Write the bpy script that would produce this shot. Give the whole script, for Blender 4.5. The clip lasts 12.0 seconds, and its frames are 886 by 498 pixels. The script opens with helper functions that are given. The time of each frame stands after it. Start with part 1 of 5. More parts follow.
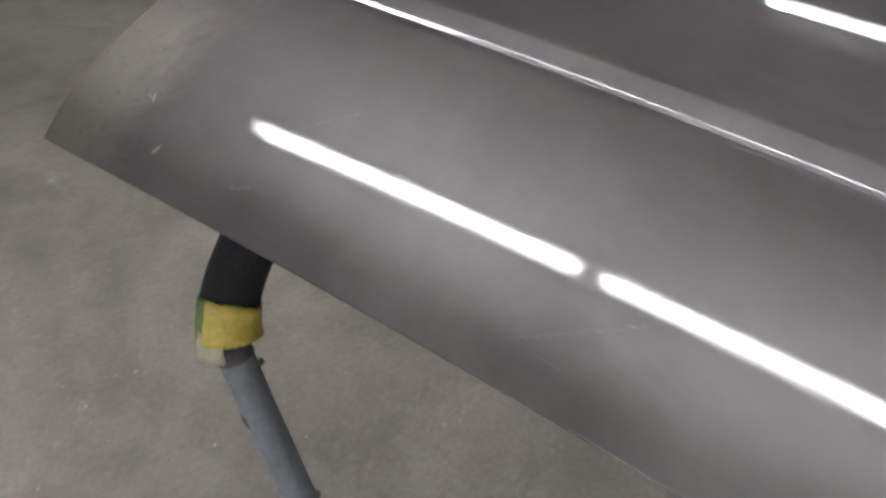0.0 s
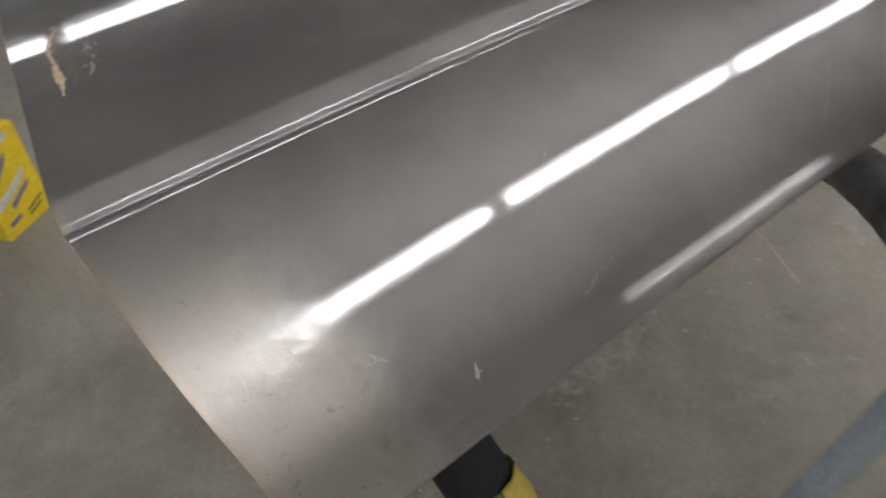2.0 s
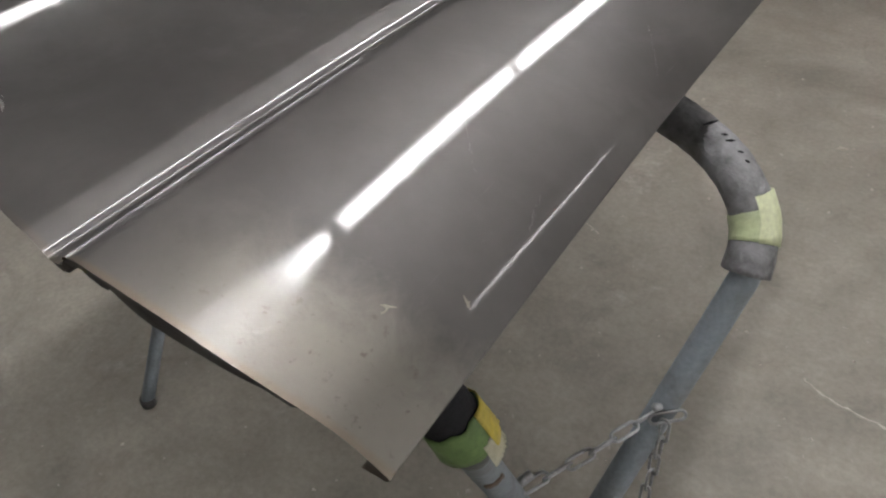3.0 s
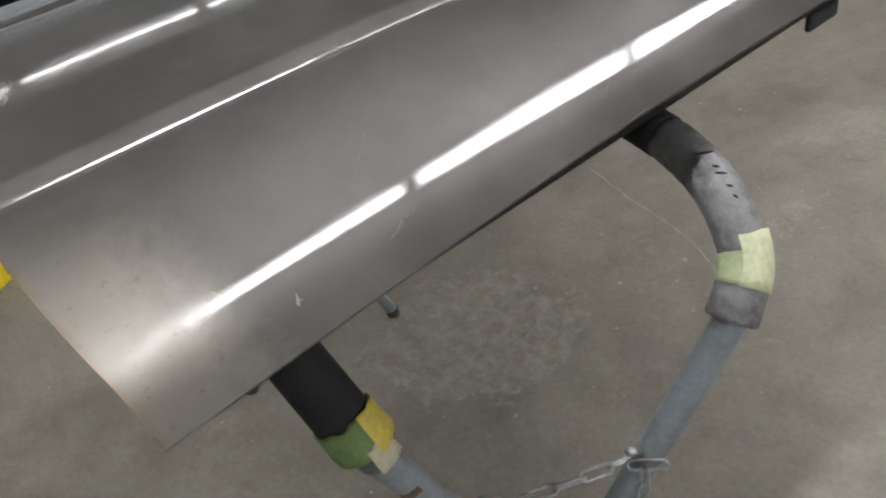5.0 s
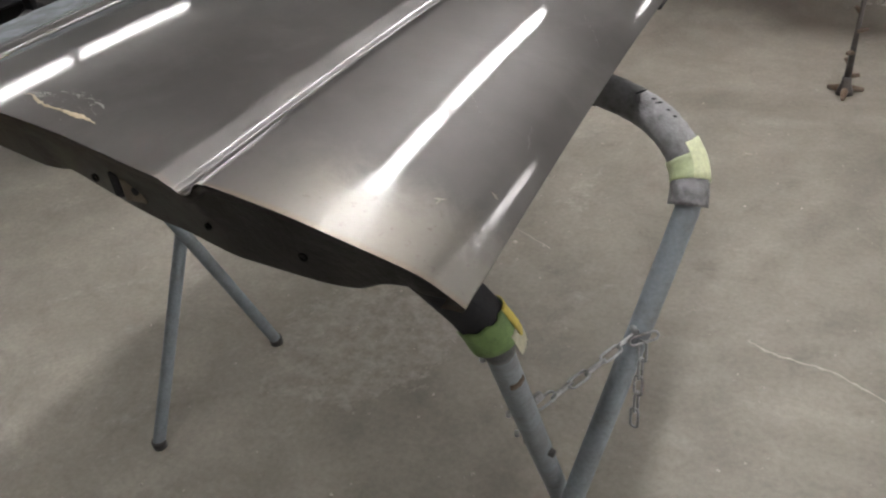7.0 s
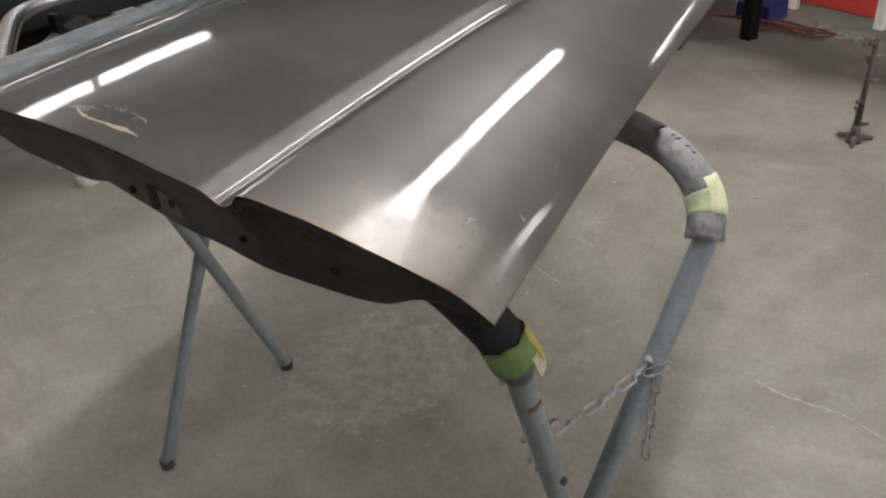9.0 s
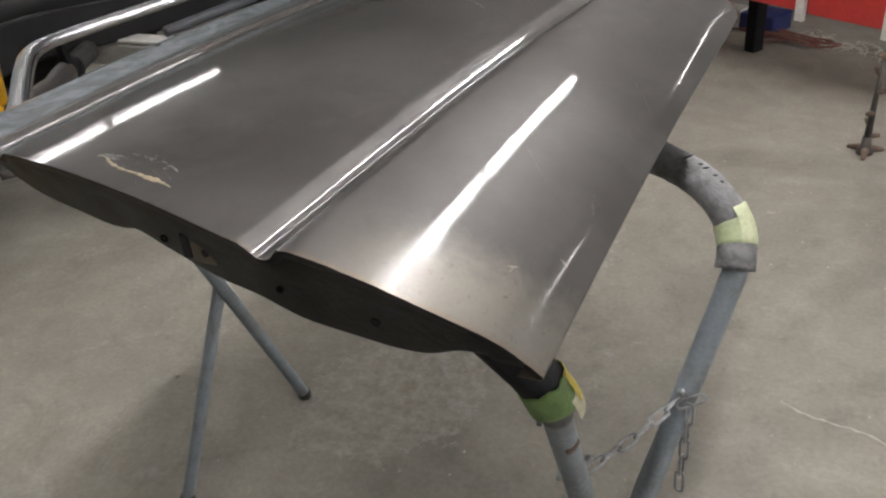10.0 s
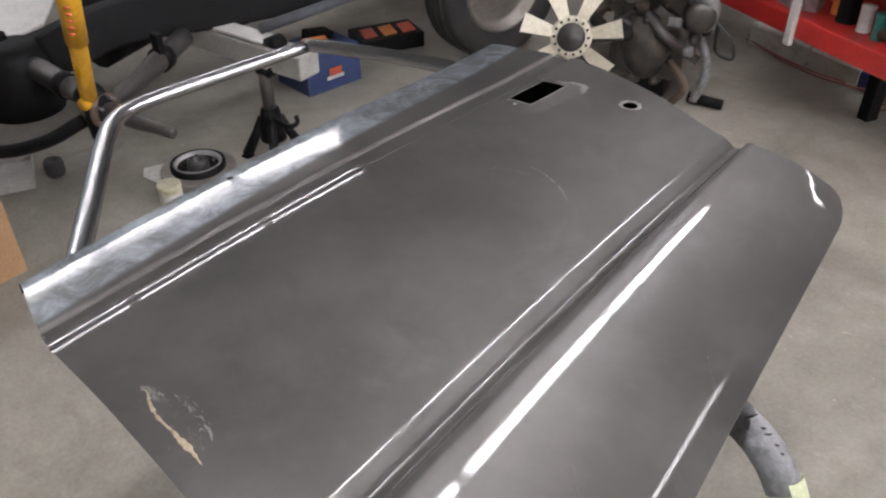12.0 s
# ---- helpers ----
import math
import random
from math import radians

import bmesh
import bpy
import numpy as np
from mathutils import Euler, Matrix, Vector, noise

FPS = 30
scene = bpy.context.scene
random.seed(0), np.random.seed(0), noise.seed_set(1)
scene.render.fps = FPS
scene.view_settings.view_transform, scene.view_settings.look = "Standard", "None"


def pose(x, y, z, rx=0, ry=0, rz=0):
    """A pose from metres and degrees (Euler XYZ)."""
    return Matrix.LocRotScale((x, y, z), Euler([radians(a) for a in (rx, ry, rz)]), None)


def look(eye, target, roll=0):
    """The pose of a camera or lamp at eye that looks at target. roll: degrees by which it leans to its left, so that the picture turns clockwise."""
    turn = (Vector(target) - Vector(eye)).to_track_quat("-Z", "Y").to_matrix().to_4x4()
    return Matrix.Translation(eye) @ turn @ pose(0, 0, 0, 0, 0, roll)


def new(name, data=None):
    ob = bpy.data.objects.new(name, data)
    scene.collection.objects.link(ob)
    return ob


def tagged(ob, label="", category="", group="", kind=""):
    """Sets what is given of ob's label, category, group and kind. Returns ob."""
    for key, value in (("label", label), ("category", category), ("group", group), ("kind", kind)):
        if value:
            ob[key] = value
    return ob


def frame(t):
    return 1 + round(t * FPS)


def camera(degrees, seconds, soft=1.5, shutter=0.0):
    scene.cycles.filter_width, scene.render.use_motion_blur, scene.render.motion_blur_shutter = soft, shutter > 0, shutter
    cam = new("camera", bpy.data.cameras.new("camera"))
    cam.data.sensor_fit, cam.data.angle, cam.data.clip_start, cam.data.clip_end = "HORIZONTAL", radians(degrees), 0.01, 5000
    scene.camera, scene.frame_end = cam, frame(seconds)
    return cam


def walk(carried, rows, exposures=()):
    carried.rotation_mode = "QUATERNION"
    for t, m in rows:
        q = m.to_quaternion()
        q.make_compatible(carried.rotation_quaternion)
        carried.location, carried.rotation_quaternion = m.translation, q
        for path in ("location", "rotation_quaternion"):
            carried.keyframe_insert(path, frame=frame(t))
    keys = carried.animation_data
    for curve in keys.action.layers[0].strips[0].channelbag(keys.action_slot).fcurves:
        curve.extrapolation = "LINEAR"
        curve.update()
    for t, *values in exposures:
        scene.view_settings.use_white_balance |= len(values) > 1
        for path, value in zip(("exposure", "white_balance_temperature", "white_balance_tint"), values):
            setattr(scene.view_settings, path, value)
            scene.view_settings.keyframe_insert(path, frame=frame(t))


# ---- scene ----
cam = camera(57.6, 12.0, soft=2.2, shutter=0.3)
PATH = [
    (0, (0.2988, 0.6213, 1.1523), (-0.6545, -0.0932, 0.2409), 2.73),
    (0.5, (0.3367, 0.3132, 1.1519), (-0.7750, 0.0195, 0.1887), 3.92),
    (1, (0.3460, 0.1361, 1.1649), (-0.8015, 0.2248, 0.2029), 3.08),
    (1.5, (0.2714, 0.0339, 1.1433), (-0.8630, 0.3534, 0.2154), -2.43),
    (2, (0.2628, -0.0269, 1.1838), (-0.7002, 0.5905, 0.2135), -7.63),
    (2.5, (0.2402, -0.1283, 1.2066), (-0.5151, 0.6885, 0.2004), -6.05),
    (3, (0.2332, -0.1727, 1.2186), (-0.4396, 0.7392, 0.2360), -4.13),
    (5, (0.4441, -0.0130, 1.1856), (-0.5608, 0.6506, 0.2912), -11.51),
    (5.5, (0.4365, -0.0472, 1.1844), (-0.5621, 0.6201, 0.2859), -10.59),
    (6, (0.3569, -0.2018, 1.1876), (-0.4772, 0.6748, 0.3012), -12.87),
    (6.5, (0.2833, -0.3591, 1.2023), (-0.3898, 0.6562, 0.3271), -11.07),
    (7, (0.2739, -0.4135, 1.2157), (-0.3324, 0.6559, 0.3561), -7.05),
    (9, (0.2642, -0.4469, 1.2156), (-0.3593, 0.6567, 0.4136), -5.03),
    (9.5, (0.2526, -0.4425, 1.2280), (-0.3770, 0.6651, 0.4364), -5.84),
    (10, (0.2226, -0.4380, 1.2406), (-0.4065, 0.6752, 0.4563), -6.30),
    (10.5, (0.1763, -0.4141, 1.2945), (-0.4449, 0.6914, 0.4933), -4.95),
    (11, (0.1222, -0.3562, 1.4357), (-0.5633, 0.6681, 0.5808), -2.73),
    (11.5, (0.1122, -0.2555, 1.5442), (-0.5734, 0.7350, 0.6504), -1.58),
    (12, (0.1336, -0.2229, 1.5201), (-0.5731, 0.7668, 0.6419), -0.48),
]
walk(cam, [(t, look(eye, target, roll)) for t, eye, target, roll in PATH], [(0, 0.0, 6100, 13), (0.5, -0.18, 6200, 13), (1, -0.25, 6270, 12), (3, -0.33, 6340, 11), (5, -0.10, 6260, 10), (7, -0.02, 6400, 11), (9.5, 0.02, 6430, 11), (11, 0.13, 6300, 11), (12, 0.24, 6180, 14)])

# ---------------------------------------------------------------- world
world = bpy.data.worlds.new("shop_world")
scene.world = world
world.use_nodes = True
world.node_tree.nodes["Background"].inputs[0].default_value = (0.55, 0.6, 0.7, 1)
world.node_tree.nodes["Background"].inputs[1].default_value = 0.02
scene.view_settings.exposure = 0.0

TUBE_GLOW = 72.0
TUBE_Z = 2.45


# ---------------------------------------------------------------- materials
def nodes_of(name):
    m = bpy.data.materials.new(name)
    m.use_nodes = True
    t = m.node_tree
    return m, t, t.nodes["Principled BSDF"]


def link(t, a, b):
    t.links.new(a, b)


def noise_node(t, scale, detail=4, rough=0.55, vec=None, dist=0.0):
    n = t.nodes.new("ShaderNodeTexNoise")
    n.inputs["Scale"].default_value = scale
    n.inputs["Detail"].default_value = detail
    n.inputs["Roughness"].default_value = rough
    n.inputs["Distortion"].default_value = dist
    if vec is not None:
        link(t, vec, n.inputs["Vector"])
    return n


def ramp(t, src, a, b, ca=(0, 0, 0, 1), cb=(1, 1, 1, 1)):
    r = t.nodes.new("ShaderNodeValToRGB")
    r.color_ramp.elements[0].position, r.color_ramp.elements[1].position = a, b
    r.color_ramp.elements[0].color, r.color_ramp.elements[1].color = ca, cb
    link(t, src, r.inputs[0])
    return r


def mixc(t, fac, a, b, mode="MIX"):
    m = t.nodes.new("ShaderNodeMix")
    m.data_type, m.blend_type = "RGBA", mode
    for src, i in ((fac, 0), (a, 6), (b, 7)):
        if isinstance(src, (int, float)):
            m.inputs[i].default_value = src
        elif isinstance(src, tuple):
            m.inputs[i].default_value = (*src[:3], 1)
        else:
            link(t, src, m.inputs[i])
    return m.outputs[2]


def maths(t, op, a, b=0.0, c=0.0):
    m = t.nodes.new("ShaderNodeMath")
    m.operation = op
    for i, s in enumerate((a, b, c)):
        if isinstance(s, (int, float)):
            m.inputs[i].default_value = s
        else:
            link(t, s, m.inputs[i])
    return m.outputs[0]


def bump(t, p, height, strength, distance=0.01):
    b = t.nodes.new("ShaderNodeBump")
    b.inputs["Strength"].default_value = strength
    b.inputs["Distance"].default_value = distance
    link(t, height, b.inputs["Height"])
    link(t, b.outputs[0], p.inputs["Normal"])


def coords(t):
    return t.nodes.new("ShaderNodeTexCoord").outputs["Object"]


def surface(name, col, rough=0.6, metal=0.0, dirt=(0.1, 0.08, 0.06), amount=0.35, scale=12.0, fine=90.0, relief=0.15, coat=0.0, shine=0.5):
    """A worn surface: base colour with broad stains, fine grain and small relief."""
    m, t, p = nodes_of(name)
    v = coords(t)
    broad = noise_node(t, scale, 6, 0.6, v)
    grain = noise_node(t, fine, 3, 0.6, v)
    stain = ramp(t, broad.outputs["Fac"], 0.45, 0.72)
    c = mixc(t, maths(t, "MULTIPLY", stain.outputs[0], amount), col, dirt)
    g = ramp(t, grain.outputs["Fac"], 0.25, 0.75, (0.82, 0.82, 0.82, 1), (1.12, 1.12, 1.12, 1))
    c = mixc(t, 1.0, c, g.outputs[0], "MULTIPLY")
    link(t, c, p.inputs["Base Color"])
    r = maths(t, "MULTIPLY_ADD", broad.outputs["Fac"], 0.3, rough - 0.15)
    link(t, r, p.inputs["Roughness"])
    p.inputs["Metallic"].default_value = metal
    p.inputs["Coat Weight"].default_value = coat
    p.inputs["Specular IOR Level"].default_value = shine
    bump(t, p, grain.outputs["Fac"], relief, 0.004)
    return m


def glow(name, col, strength):
    m, t, p = nodes_of(name)
    p.inputs["Base Color"].default_value = (*col, 1)
    p.inputs["Emission Color"].default_value = (*col, 1)
    p.inputs["Emission Strength"].default_value = strength
    return m


def bare_steel():
    """Sanded bare sheet steel: a sharp lobe under a broad one, scuffs, rust at the cut edge and a rusty gouge."""
    m, t, p = nodes_of("bare_steel")
    out = t.nodes["Material Output"]
    v = coords(t)
    sep = t.nodes.new("ShaderNodeSeparateXYZ")
    link(t, v, sep.inputs[0])
    edge = t.nodes.new("ShaderNodeAttribute")
    edge.attribute_name = "edge"
    broad = noise_node(t, 5.0, 5, 0.6, v)
    fine = noise_node(t, 340.0, 3, 0.6, v)
    stretch = t.nodes.new("ShaderNodeMapping")
    stretch.inputs["Scale"].default_value = (60, 4, 60)
    stretch.inputs["Rotation"].default_value = (0, 0, 0.5)
    link(t, v, stretch.inputs[0])
    scuff = noise_node(t, 3.0, 6, 0.7, stretch.outputs[0], 0.6)
    # rust along the near cut edge
    em = maths(t, "ADD", edge.outputs["Fac"], maths(t, "MULTIPLY", noise_node(t, 45.0, 5, 0.7, v).outputs["Fac"], -0.006))
    rust_edge = ramp(t, em, 0.0, 0.0015, (1, 1, 1, 1), (0, 0, 0, 1))
    film = ramp(t, maths(t, "ADD", edge.outputs["Fac"], maths(t, "MULTIPLY", noise_node(t, 22.0, 7, 0.75, v, 0.6).outputs["Fac"], -0.105)), 0.0, 0.06, (1, 1, 1, 1), (0, 0, 0, 1))
    lower = ramp(t, maths(t, "ADD", sep.outputs[0], 0.5), 0.33, 0.43)
    film = mixc(t, 1.0, film.outputs[0], lower.outputs[0], "MULTIPLY")
    base = mixc(t, ramp(t, broad.outputs["Fac"], 0.35, 0.7).outputs[0], (0.080, 0.075, 0.071), (0.122, 0.115, 0.109))
    cloud = noise_node(t, 2.4, 8, 0.68, v, 1.5)
    base = mixc(t, maths(t, "MULTIPLY", ramp(t, cloud.outputs["Fac"], 0.52, 0.72).outputs[0], 0.45), base, (0.165, 0.158, 0.152))
    base = mixc(t, maths(t, "MULTIPLY", ramp(t, cloud.outputs["Fac"], 0.28, 0.44, (1, 1, 1, 1), (0, 0, 0, 1)).outputs[0], 0.35), base, (0.055, 0.052, 0.050))
    pits = ramp(t, noise_node(t, 120.0, 5, 0.7, v).outputs["Fac"], 0.60, 0.68)
    base = mixc(t, maths(t, "MULTIPLY", film, 0.30), base, (0.33, 0.305, 0.25))
    base = mixc(t, maths(t, "MULTIPLY", maths(t, "MULTIPLY", film, pits.outputs[0]), 0.7), base, (0.09, 0.08, 0.065))
    base = mixc(t, maths(t, "MULTIPLY", ramp(t, scuff.outputs["Fac"], 0.66, 0.78).outputs[0], 0.35), base, (0.24, 0.23, 0.22))
    base = mixc(t, maths(t, "MULTIPLY", maths(t, "MULTIPLY", rust_edge.outputs[0], ramp(t, maths(t, "ADD", sep.outputs[0], 0.5), 0.22, 0.36).outputs[0]), 0.42), base, (0.17, 0.125, 0.075))
    # the belt strip under the window: scratched steel, its bluish reflection painted in bright blotches
    belt = ramp(t, maths(t, "ADD", sep.outputs[0], 1.0), 0.335, 0.345, (1, 1, 1, 1), (0, 0, 0, 1))
    belt_blotch = ramp(t, noise_node(t, 16.0, 6, 0.7, v, 0.8).outputs["Fac"], 0.40, 0.62, (0.30, 0.30, 0.30, 1), (1, 1, 1, 1))
    belt = mixc(t, 1.0, belt.outputs[0], belt_blotch.outputs[0], "MULTIPLY")
    base = mixc(t, maths(t, "MULTIPLY", belt, 0.9), base, (0.40, 0.45, 0.50))
    link(t, base, p.inputs["Base Color"])
    p.inputs["Metallic"].default_value = 0.86
    smear = ramp(t, noise_node(t, 7.0, 6, 0.65, v, 1.2).outputs["Fac"], 0.50, 0.74)
    link(t, maths(t, "MULTIPLY_ADD", belt, -0.16, maths(t, "MULTIPLY_ADD", film, -0.10, maths(t, "MULTIPLY_ADD", broad.outputs["Fac"], 0.10, 0.53))), p.inputs["Roughness"])
    # pitted, brushed near end
    ham = noise_node(t, 170.0, 5, 0.65, v)
    near = mixc(t, 1.0, ramp(t, edge.outputs["Fac"], 0.03, 0.10, (1, 1, 1, 1), (0, 0, 0, 1)).outputs[0], lower.outputs[0], "MULTIPLY")
    rel = maths(t, "MULTIPLY", ham.outputs["Fac"], maths(t, "MULTIPLY_ADD", near, 0.42, 0.012))
    rel = maths(t, "ADD", rel, maths(t, "MULTIPLY", near, maths(t, "MULTIPLY", noise_node(t, 75.0, 5, 0.6, v, 0.5).outputs["Fac"], 0.30)))
    rel = maths(t, "ADD", rel, maths(t, "MULTIPLY", fine.outputs["Fac"], 0.022))
    rel = maths(t, "ADD", rel, maths(t, "MULTIPLY", scuff.outputs["Fac"], 0.03))
    bump(t, p, rel, 0.12, 0.004)
    # a thin clear oil film gives the sharp gloss; worn and hazy near the cut end
    worn = maths(t, "MULTIPLY", film, ramp(t, ham.outputs["Fac"], 0.36, 0.56).outputs[0])
    hem = ramp(t, maths(t, "ADD", sep.outputs[0], 0.5), 0.502, 0.510)
    coat = maths(t, "MULTIPLY_ADD", hem.outputs[0], -0.30, 1.0)
    link(t, maths(t, "MULTIPLY", coat, maths(t, "MULTIPLY_ADD", worn, -0.80, 1.0)), p.inputs["Coat Weight"])
    p.inputs["Coat IOR"].default_value = 1.5
    cr = maths(t, "MULTIPLY_ADD", smear.outputs[0], 0.03, 0.036)
    cr = maths(t, "ADD", cr, maths(t, "MULTIPLY", hem.outputs[0], maths(t, "MULTIPLY", ramp(t, ham.outputs["Fac"], 0.3, 0.6).outputs[0], 0.05)))
    cr = maths(t, "ADD", cr, maths(t, "MULTIPLY", belt, 0.06))
    link(t, maths(t, "ADD", cr, maths(t, "MULTIPLY", film, 0.07)), p.inputs["Coat Roughness"])
    b2 = t.nodes.new("ShaderNodeBump")
    b2.inputs["Strength"].default_value, b2.inputs["Distance"].default_value = 0.15, 0.004
    brush = t.nodes.new("ShaderNodeMapping")
    brush.inputs["Scale"].default_value = (55, 330, 55)
    brush.inputs["Rotation"].default_value = (0, 0, 0.12)
    link(t, v, brush.inputs[0])
    teeth = noise_node(t, 1.0, 3, 0.6, brush.outputs[0], 0.3)
    link(t, maths(t, "ADD", rel, maths(t, "MULTIPLY", teeth.outputs["Fac"], 0.028)), b2.inputs["Height"])
    link(t, b2.outputs[0], p.inputs["Coat Normal"])
    return m


def concrete():
    """Old trowelled concrete: broad tone changes, dark damp stains, pale worn patches, flecks and fine grain."""
    m, t, p = nodes_of("concrete_floor")
    v = coords(t)
    broad = noise_node(t, 1.1, 7, 0.62, v, 0.6)
    mid = noise_node(t, 9.0, 9, 0.72, v, 0.25)
    fine = noise_node(t, 80.0, 5, 0.65, v)
    c = mixc(t, ramp(t, broad.outputs["Fac"], 0.36, 0.64).outputs[0], (0.192, 0.176, 0.148), (0.325, 0.301, 0.258))
    tone = ramp(t, mid.outputs["Fac"], 0.30, 0.70, (0.86, 0.86, 0.86, 1), (1.13, 1.13, 1.12, 1))
    c = mixc(t, 1.0, c, tone.outputs[0], "MULTIPLY")
    blot = ramp(t, noise_node(t, 4.2, 4, 0.55, v, 0.4).outputs["Fac"], 0.36, 0.64, (0.90, 0.895, 0.885, 1), (1.09, 1.09, 1.085, 1))
    c = mixc(t, 1.0, c, blot.outputs[0], "MULTIPLY")
    dark = ramp(t, noise_node(t, 3.4, 8, 0.7, v, 1.6).outputs["Fac"], 0.56, 0.70)
    c = mixc(t, maths(t, "MULTIPLY", dark.outputs[0], 0.38), c, (0.125, 0.115, 0.098))
    pale = ramp(t, noise_node(t, 2.1, 9, 0.75, v, 1.1).outputs["Fac"], 0.58, 0.68)
    worn = ramp(t, noise_node(t, 30.0, 6, 0.7, v).outputs["Fac"], 0.40, 0.62)
    c = mixc(t, maths(t, "MULTIPLY", maths(t, "MULTIPLY", pale.outputs[0], worn.outputs[0]), 0.6), c, (0.46, 0.43, 0.385))
    # a pale worn patch where something was ground off, under the stand
    near = t.nodes.new("ShaderNodeVectorMath")
    near.operation = "DISTANCE"
    near.inputs[1].default_value = (-0.61, 0.72, 0.0)
    link(t, v, near.inputs[0])
    spot = ramp(t, maths(t, "ADD", near.outputs["Value"], maths(t, "MULTIPLY", noise_node(t, 6.5, 7, 0.75, v, 0.8).outputs["Fac"], -0.42)), -0.10, -0.03, (1, 1, 1, 1), (0, 0, 0, 1))
    c = mixc(t, maths(t, "MULTIPLY", maths(t, "MULTIPLY", spot.outputs[0], worn.outputs[0]), 0.46), c, (0.44, 0.41, 0.36))
    fleck = ramp(t, noise_node(t, 46.0, 3, 0.5, v, 0.4).outputs["Fac"], 0.70, 0.76)
    c = mixc(t, maths(t, "MULTIPLY", fleck.outputs[0], 0.5), c, (0.45, 0.42, 0.37))
    g = ramp(t, fine.outputs["Fac"], 0.3, 0.7, (0.86, 0.86, 0.86, 1), (1.10, 1.10, 1.10, 1))
    c = mixc(t, 1.0, c, g.outputs[0], "MULTIPLY")
    link(t, c, p.inputs["Base Color"])
    link(t, maths(t, "MULTIPLY_ADD", mid.outputs["Fac"], 0.35, 0.42), p.inputs["Roughness"])
    bump(t, p, maths(t, "ADD", mid.outputs["Fac"], maths(t, "MULTIPLY", fine.outputs["Fac"], 0.4)), 0.09, 0.006)
    return m


STEEL = bare_steel()
BRIGHT = surface("bright_steel_channel", (0.50, 0.51, 0.53), 0.22, 1.0, (0.46, 0.43, 0.38), 0.25, 9, 160, 0.006)
CONCRETE = concrete()
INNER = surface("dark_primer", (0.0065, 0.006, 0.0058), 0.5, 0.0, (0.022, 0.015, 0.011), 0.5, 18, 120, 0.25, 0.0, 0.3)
PIPE = surface("grey_paint_on_pipe", (0.22, 0.25, 0.275), 0.5, 0.0, (0.12, 0.10, 0.08), 0.45, 22, 160, 0.2)
DARK_PIPE = surface("dark_blue_grey_paint", (0.055, 0.062, 0.075), 0.5, 0.0, (0.04, 0.03, 0.025), 0.5, 20, 120, 0.2)
FOAM_BLACK = surface("black_foam", (0.012, 0.012, 0.014), 0.85, 0.0, (0.03, 0.03, 0.03), 0.4, 30, 220, 0.4)
FOAM_GREY = surface("grey_duct_tape", (0.235, 0.235, 0.24), 0.55, 0.0, (0.055, 0.05, 0.05), 0.9, 32, 140, 0.45)
TAPE_GREEN = surface("green_masking_tape", (0.15, 0.24, 0.075), 0.6, 0.0, (0.06, 0.09, 0.04), 0.4, 30, 150, 0.3)
TAPE_YELLOW = surface("yellow_tape", (0.62, 0.50, 0.08), 0.5, 0.0, (0.3, 0.25, 0.12), 0.3, 30, 150, 0.3)
TAPE_LIME = surface("pale_green_tape", (0.50, 0.57, 0.33), 0.55, 0.0, (0.4, 0.42, 0.3), 0.4, 30, 150, 0.3)
CREAM_TAPE = surface("cream_tape", (0.52, 0.50, 0.36), 0.6, 0.0, (0.36, 0.36, 0.24), 0.4, 30, 150, 0.3)
TAPE_PALE = surface("washed_out_green_tape", (0.62, 0.66, 0.42), 0.5, 0.0, (0.5, 0.52, 0.36), 0.4, 24, 150, 0.3)
DARK_TAPE = surface("dark_grey_tape", (0.10, 0.10, 0.105), 0.55, 0.0, (0.04, 0.035, 0.03), 0.6, 40, 200, 0.3)
ZINC = surface("zinc_chain", (0.42, 0.43, 0.44), 0.4, 0.85, (0.14, 0.12, 0.10), 0.65, 40, 200, 0.2)
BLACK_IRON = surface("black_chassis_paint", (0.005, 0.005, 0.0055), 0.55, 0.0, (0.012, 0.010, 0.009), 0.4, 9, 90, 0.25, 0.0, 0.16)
GREY_IRON = surface("bare_grey_iron", (0.085, 0.082, 0.08), 0.45, 0.6, (0.10, 0.07, 0.05), 0.5, 14, 90, 0.3)
HINGE_TAN = surface("tan_primer", (0.13, 0.105, 0.075), 0.6, 0.1, (0.05, 0.035, 0.025), 0.6, 40, 160, 0.3)
RUSTY = surface("rusty_iron", (0.16, 0.12, 0.09), 0.6, 0.4, (0.10, 0.05, 0.02), 0.6, 16, 90, 0.35)
YELLOW = surface("yellow_enamel", (0.80, 0.42, 0.015), 0.3, 0.0, (0.5, 0.25, 0.02), 0.25, 10, 90, 0.05, 0.3)
RUBBER = surface("tyre_rubber", (0.025, 0.024, 0.023), 0.75, 0.0, (0.07, 0.065, 0.06), 0.5, 8, 90, 0.3)
RIM = surface("dull_wheel_steel", (0.34, 0.31, 0.28), 0.45, 0.7, (0.15, 0.12, 0.09), 0.5, 10, 90, 0.2)
FAN = surface("cream_fan_plastic", (0.70, 0.65, 0.52), 0.45, 0.0, (0.4, 0.34, 0.24), 0.4, 12, 90, 0.15)
ALU = surface("cast_aluminium", (0.50, 0.50, 0.50), 0.45, 0.7, (0.12, 0.10, 0.08), 0.7, 14, 90, 0.5)
RED = surface("red_enamel", (0.50, 0.028, 0.022), 0.4, 0.0, (0.25, 0.02, 0.02), 0.4, 5, 80, 0.1, 0.2)
WHITE = surface("white_paint", (0.75, 0.74, 0.70), 0.5, 0.0, (0.4, 0.38, 0.33), 0.4, 9, 80, 0.15)
